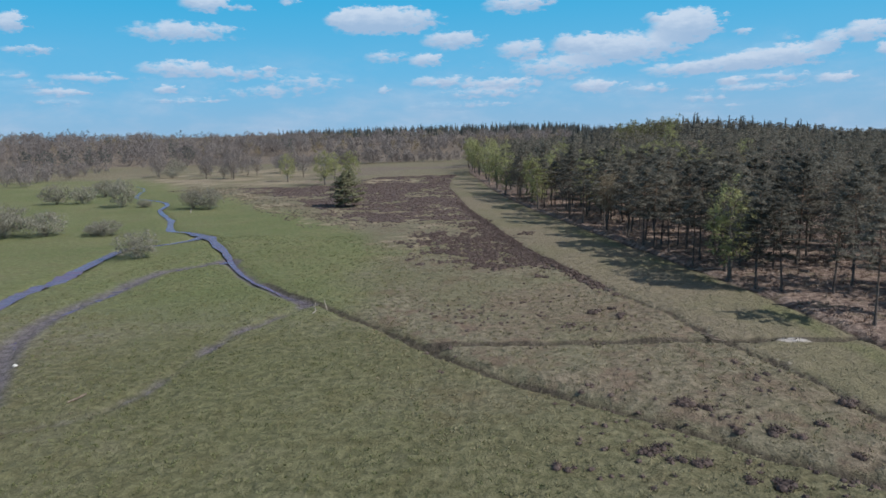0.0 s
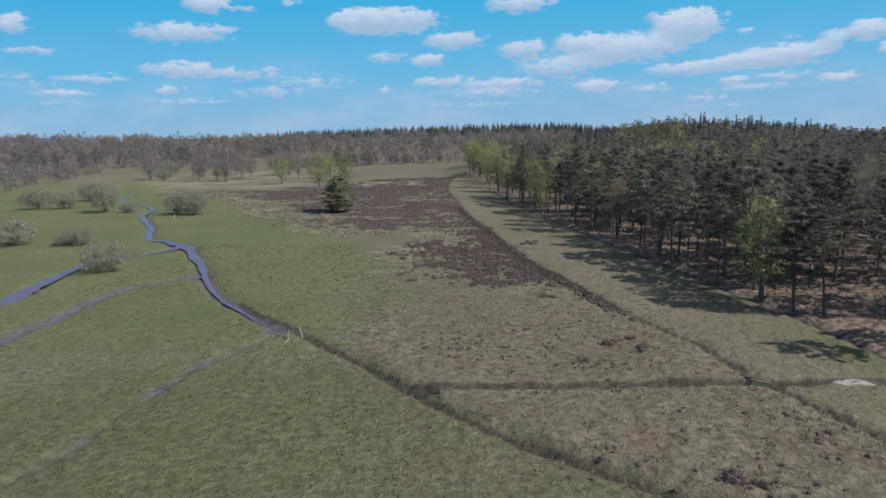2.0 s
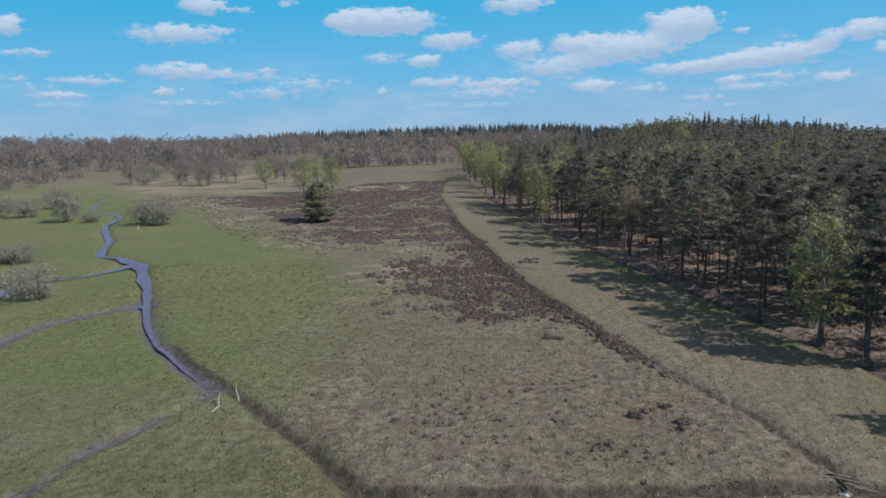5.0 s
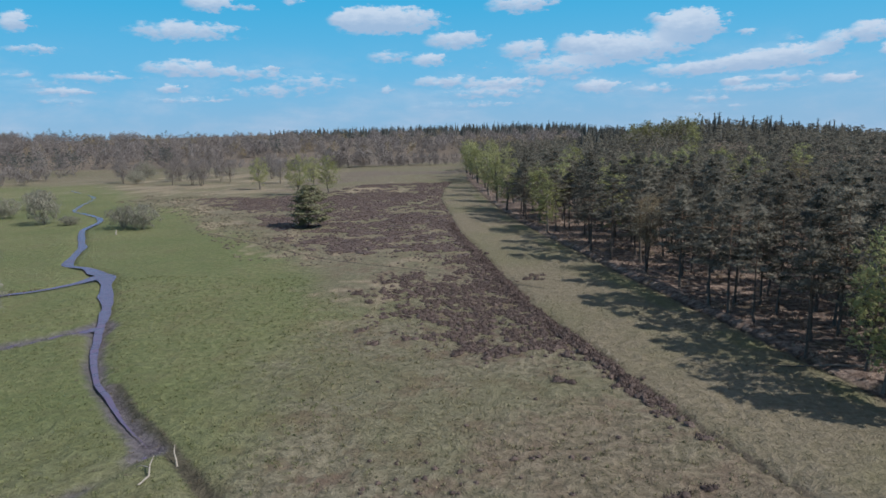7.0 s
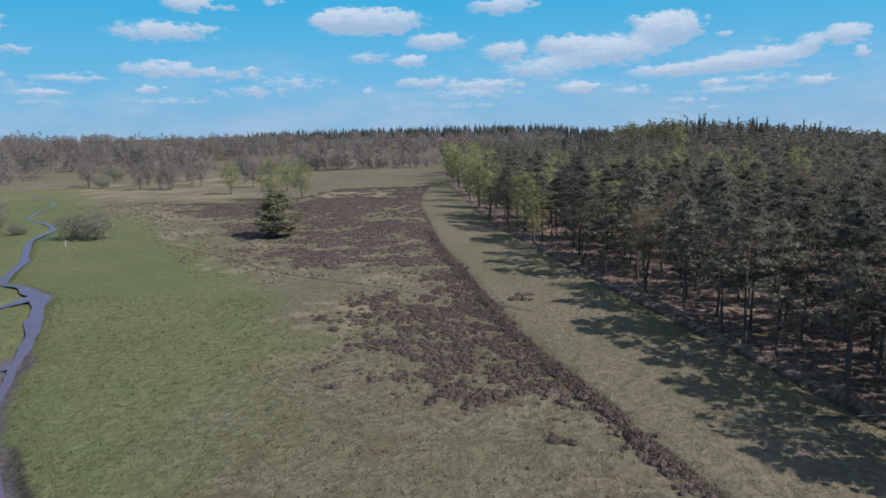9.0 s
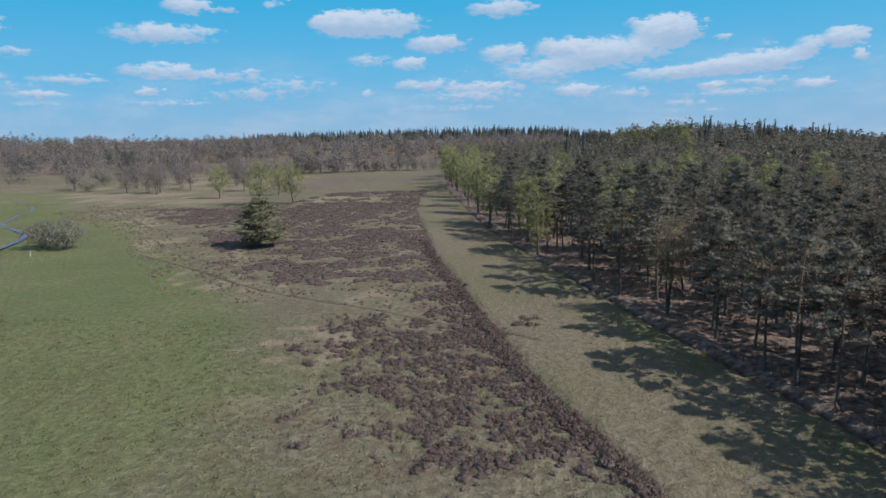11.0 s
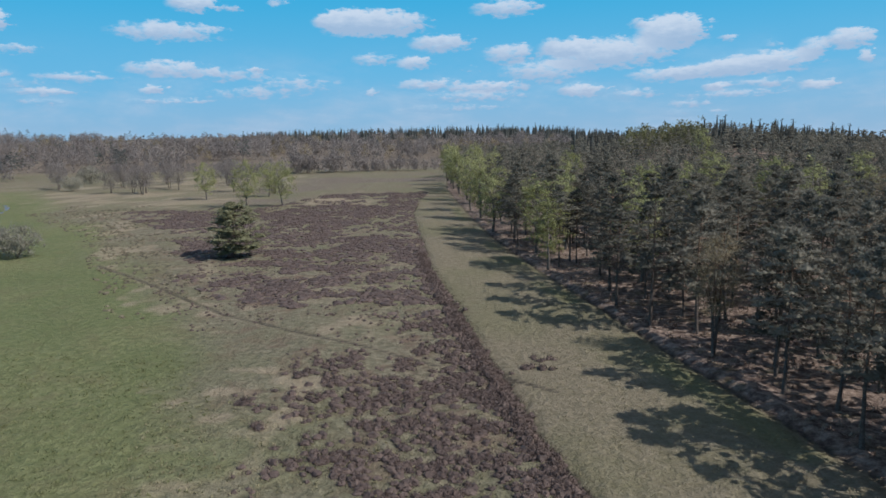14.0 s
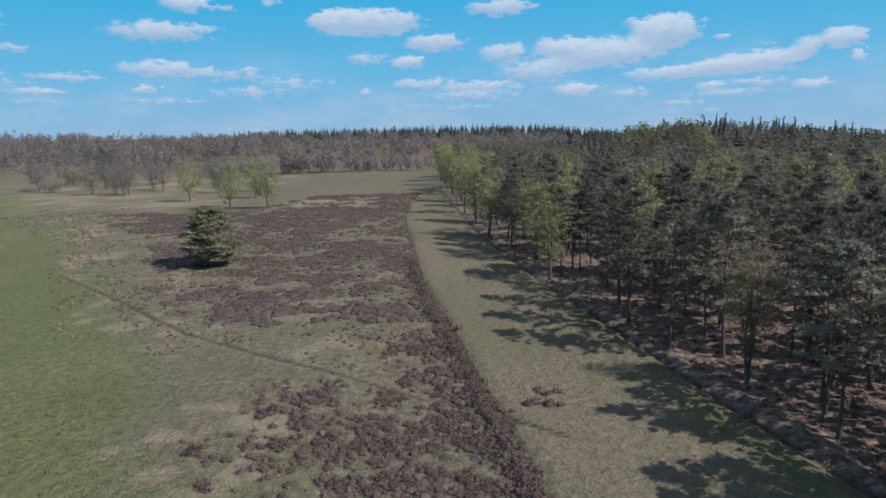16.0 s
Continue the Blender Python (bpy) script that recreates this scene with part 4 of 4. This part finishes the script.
def low_growth(name, x, y, radius, flat, count, length, width, mat, label, category, seed, rise=0.9, wild=0.45, domed=False, dome=None):
    r = np.random.default_rng(seed)
    size = radius * (0.6 + 0.8 * r.random(len(x)))
    c = np.stack([x, y, land(x, y) + 0.02], -1)
    v = sprays(r, c, size, count, length, width, flat, rise, wild, None)
    floor = np.repeat(c[:, 2], count * 3)
    v[:, 2] = np.maximum(v[:, 2], floor - 0.04)
    tone = r.random(len(x))
    tones = np.repeat(tone, count * 3)
    if domed:
        dome = mound() if dome is None else dome
        keys = np.round(dome * 10).astype(int) @ np.array([1, 40, 1600])
        _, which = np.unique(keys, return_inverse=True)
        jitter = 0.78 + 0.44 * r.random((len(x), which.max() + 1))
        d = dome[None] * jitter[:, which][:, :, None] * size[:, None, None] * np.array([0.7, 0.7, flat * 0.62])
        turn = r.random(len(x)) * 6.283
        ca, sa = np.cos(turn)[:, None], np.sin(turn)[:, None]
        d = np.stack([d[..., 0] * ca - d[..., 1] * sa * 0.8, d[..., 0] * sa + d[..., 1] * ca * 0.8, d[..., 2]], -1) + c[:, None]
        v = np.concatenate([v, d.reshape(-1, 3)])
        tones = np.concatenate([tones, np.repeat(tone, len(dome))])
    return tagged(mesh_object(name, v, triangles(len(v)), mat, tones=tones), label, category, kind="stuff")


x, y = scatter(16000, (-30, 18), (98, 185), lambda x, y: heather_cover(x, y) * (0.16 + 0.84 * ramp(value_noise(x, y, 2.6, 45) * 0.55 + value_noise(x, y, 1.2, 52) * 0.45, 0.44, 0.58)), rng)
low_growth("heather", x, y, 0.58, 0.6, 56, 0.19, 0.075, M_HEATHER, "dense low purple-brown heather", "heather", 61, 0.45, 0.7, True)
along = 108 + 124 * rng.random(1300)
low_growth("heather_bank", heath_x(along) - 1.05 + rng.normal(size=1300) * 0.55, along, 0.55, 0.95, 70, 0.2, 0.085, M_HEATHER, "thick dark heather along the edge of the glade", "heather", 69, 0.45, 0.7, True)
x, y = scatter(49000, (-145, -5), (180, 385), lambda x, y: heather_cover(x, y) ** 1.1 * (0.12 + 0.88 * ramp(value_noise(x, y, 4.5, 46) * 0.65 + value_noise(x, y, 1.9, 50) * 0.35, 0.4, 0.53)), rng)
low_growth("heather_beyond", x, y, 1.1, 0.36, 15, 0.3, 0.15, M_HEATHER, "wide stretch of purple-brown heather", "heather", 62, 0.3, 0.8, True, mound(5, ((1.0, -0.12), (0.7, 0.65))))
x, y = scatter(15000, (-62, 34), (44, 225), lambda x, y: (x < heath_x(y) - 0.5) * (x > meadow_x(y) + 4) * clear(x, y) * (1 - heather_cover(x, y)) * (0.3 * ramp(value_noise(x, y, 9, 41), 0.48, 0.78) + 0.75 * np.exp(-((x - 7) / 9) ** 2 - ((y - 91) / 9) ** 2) * ramp(value_noise(x, y, 4, 54), 0.35, 0.65) + 0.4 * ramp(x, 0, 10) * ramp(74 - y, 0, 10) * ramp(value_noise(x, y, 5, 49), 0.45, 0.75) + 0.5 * ramp(x - heather_x(y), -15, 2) * ramp(y, 112, 122) * ramp(value_noise(x, y, 4, 47), 0.35, 0.75)), rng)
low_growth("scattered_heather", x, y, 0.32, 0.75, 30, 0.14, 0.075, M_HEATHER, "scattered small tufts of brown heather", "heather", 63, 0.3, 0.8, True)


x, y = scatter(16000, (-170, -20), (180, 345), lambda x, y: (x > meadow_x(y) - 6) * (x < heather_x(y) + 2) * ramp(value_noise(x, y, 7, 48), 0.3, 0.7) * 0.5, rng)
low_growth("heath_tussocks", x, y, 0.5, 0.6, 12, 0.24, 0.14, M_RUSH, "brown tussocks between meadow and heather", "grass", 70, 0.45, 0.7, True)
x, y = scatter(13000, (-62, 34), (40, 150), lambda x, y: (x < heath_x(y)) * (x > meadow_x(y) - 4) * clear(x, y) * (0.35 + 0.65 * value_noise(x, y, 6, 42)), rng)
low_growth("dry_grass", x, y, 0.32, 0.4, 10, 0.17, 0.1, M_GRASS, "tufts of dry yellowish grass", "grass", 64)
x, y = scatter(12000, (-75, 14), (38, 165), lambda x, y: ramp(meadow_x(y) - x, -6, 4) * clear(x, y) * (0.35 + 0.65 * value_noise(x, y, 6, 43)), rng)
low_growth("meadow_grass", x, y, 0.34, 0.35, 9, 0.16, 0.11, M_GREEN, "tufts of green meadow grass", "grass", 65)
x, y = scatter(5000, (4, 46), (50, 200), lambda x, y: (x > heath_x(y) + 0.5) * (x < forest_x(y) - 0.5) * 0.8, rng)
low_growth("glade_grass", x, y, 0.2, 0.25, 6, 0.12, 0.07, M_GRASS, "short grass of the glade", "grass", 66)
x, y = scatter(20000, (-92, 40), (40, 200), lambda x, y: np.clip(np.exp(-((off_line(x, y, MAIN_DITCH)[0] - 0.6) / 0.25) ** 2) + 0.8 * np.exp(-((off_line(x, y, CROSS_DITCH)[0] - 0.55) / 0.3) ** 2)
               + 0.5 * np.exp(-((off_line(x, y, SEEP)[0] - 1.2) / 0.7) ** 2) + 0.35 * np.exp(-((off_line(x, y, STREAM)[0] - 2.0) / 0.4) ** 2) + 0.14 * np.exp(-(off_line(x, y, HEATH_EDGE)[0] / 0.6) ** 2), 0, 1), rng)
low_growth("rushes", x, y, 0.2, 0.4, 8, 0.22, 0.07, M_RUSH, "dark rushes and grass along ditches", "rushes", 67)
x, y = scatter(16000, (0, 90), (70, 260), lambda x, y: (x > forest_x(y) + 0.8) * (x < forest_x(y) + 45) * (0.2 + 0.8 * value_noise(x, y, 5, 44)) * 0.6, rng)
low_growth("dead_bracken", x, y, 0.45, 0.35, 9, 0.4, 0.16, M_BRACKEN, "flattened brown bracken on the forest floor", "bracken", 68)

x, y = scatter(260, (-92, -80), (149, 157), lambda x, y: np.exp(-((off_line(x, y, BROOK)[0] - 1.4) / 0.5) ** 2) * ramp(value_noise(x, y, 2.5, 56), 0.4, 0.6), rng)
low_growth("bank_rushes", x, y, 0.34, 0.7, 22, 0.34, 0.07, M_RUSH, "dark clumps of rushes along the brook", "rushes", 71)

# single heather bushes that stand apart on the grass
def heather_bush(seed, size):
    r = np.random.default_rng(seed)
    c = r.normal(size=(5, 3)) * np.array([0.28, 0.28, 0.0]) + np.array([0, 0, 0.08])
    v = sprays(r, c, [0.48] * 5, 70, 0.18, 0.08, 0.8, 0.45, 0.7, None)
    for p in c:
        v = np.concatenate([v, mound() * np.array([0.36, 0.33, 0.24]) * (0.9 + 0.2 * r.random()) + p])
    v[:, 2] = np.maximum(v[:, 2], -0.03)
    return mesh_object("heather_bush", v * size, triangles(len(v)), M_HEATHER)


bushlets = [heather_bush(900 + k, 1.0) for k in range(4)]
HEATHER_BUSHES = [(15.5, 59.7), (17.2, 58.9), (18.8, 54.6), (21.4, 54.6), (23.1, 53.6), (11.5, 50.6), (12.9, 49.1), (25.7, 55.9), (19.3, 46), (26.1, 50.5), (14.3, 89), (13.7, 92.4), (10.5, 50.1), (14.2, 48.8), (3.6, 47.6), (17.1, 46.6),
                  (29.8, 60.8), (31, 59.6), (10.8, 90.5), (7.4, 85.1), (4, 112.6), (5.3, 112.1), (-13.8, 126.6), (-20.8, 130), (-17.5, 124.2), (-6.9, 120.7), (13.4, 107.7), (9.8, 114.3), (-22.3, 157.2), (-22.6, 145.2), (2.2, 164.5), (3.2, 163.2), (4.2, 163.8), (1.4, 161), (3, 160.6), (-25.8, 150.5)]
for k, (x, y) in enumerate(HEATHER_BUSHES):
    m = stand(x, y, k * 1.9, 0.75 + 0.6 * lattice(k, 2, 5), 0.03)
    ob = place(bushlets[k], m) if k < 4 else plant(bushlets[k % 4], m)
    tagged(ob, "single dark heather bush on dry grass", "heather bush", "heather bushes on the grass")

# ---- small things ----
def limb_thing(name, lines, mat, label, category):
    v, f = join([tube(p, r, 6) for p, r in lines])
    return tagged(mesh_object(name, v, f, mat, smooth=True), label, category)


def ground_line(points, lift):
    return [(x, y, float(land(x, y)) + h) for (x, y), h in zip(points, lift)]


limb_thing("fallen_branch", [(ground_line([(-28.2, 90.6), (-28.0, 91.8), (-28.5, 92.9), (-28.6, 93.8)], (0.03, 0.16, 0.5, 0.85)), [0.09, 0.08, 0.06, 0.02]),
                             (ground_line([(-28.4, 92.6), (-29.3, 93.0), (-30.0, 93.2)], (0.45, 0.4, 0.12)), [0.05, 0.04, 0.015])], M_DEADWOOD, "bleached curved fallen branch beside the ditch", "branch")
limb_thing("dead_stump", [(ground_line([(-27.2, 94.5), (-27.3, 94.7), (-27.6, 95.0), (-27.7, 95.4)], (-0.1, 0.4, 0.9, 1.4)), [0.1, 0.08, 0.06, 0.02])], M_DEADWOOD, "bleached dead stump by the stream", "stump")
limb_thing("dead_stump", [(ground_line([(-110, 219), (-110, 219.1), (-109.9, 219.2), (-109.8, 219.2)], (-0.1, 0.5, 1.0, 1.4)), [0.24, 0.2, 0.16, 0.08])], M_DEADWOOD, "pale broken stump standing beside willow bush", "stump")
limb_thing("fallen_branch", [(ground_line([(-42.9, 58.4), (-42.4, 58.8), (-41.9, 59), (-41.4, 59.3)], (0.05, 0.2, 0.35, 0.5)), [0.1, 0.12, 0.09, 0.03]),
                             (ground_line([(-42.2, 58.9), (-42, 59.5), (-41.9, 60)], (0.25, 0.4, 0.3)), [0.06, 0.05, 0.02])], M_TIMBER, "dark fallen branch lying in green meadow", "branch")
limb_thing("fallen_log", [(ground_line([(25.2, 118.5), (29, 118.2), (33, 118.1), (35.5, 117.6)], (0.1, 0.14, 0.2, 0.3)), [0.05, 0.08, 0.12, 0.15])], M_GREYBARK, "grey fallen pine stem at the forest edge", "log")


def boulder(name, x, y, size, mat, label, category, seed):
    bm = bmesh.new()
    bmesh.ops.create_icosphere(bm, subdivisions=3, radius=1)
    for v in bm.verts:
        v.co = Vector((v.co.x * size[0], v.co.y * size[1], max(v.co.z, -0.3) * size[2])) * (0.85 + 0.3 * noise.noise(v.co * 1.7 + Vector((seed, 0, 0))))
    me = bpy.data.meshes.new(name)
    bm.to_mesh(me)
    bm.free()
    me.materials.append(mat)
    ob = tagged(new(name, me), label, category)
    ob.location = (x, y, float(land(x, y)) + 0.02)
    return ob


boulder("culvert_stone", 23.0, 79.2, (0.55, 0.4, 0.4), M_STONE, "pale stone block at the ditch crossing", "stone", 3)
boulder("stone", -56.8, 69, (0.35, 0.3, 0.25), M_STONE, "small pale stone lying in grass", "stone", 9)
for k in range(4):
    p = [(22.4 + 0.35 * k, 80.6 - 0.5 * k), (23.6 + 0.35 * k, 79.9 - 0.5 * k)]
    z = max(float(land(*p[0])), float(land(*p[1])), -0.05) + 0.07
    v, f = tube([(p[0][0], p[0][1], z), (p[1][0], p[1][1], z)], [0.09, 0.085], 8)
    plank = mesh_object("bridge_pole", v, f, M_TIMBER, smooth=True)
    tagged(plank, "weathered pole laid over the ditch", "pole", "poles over the ditch")
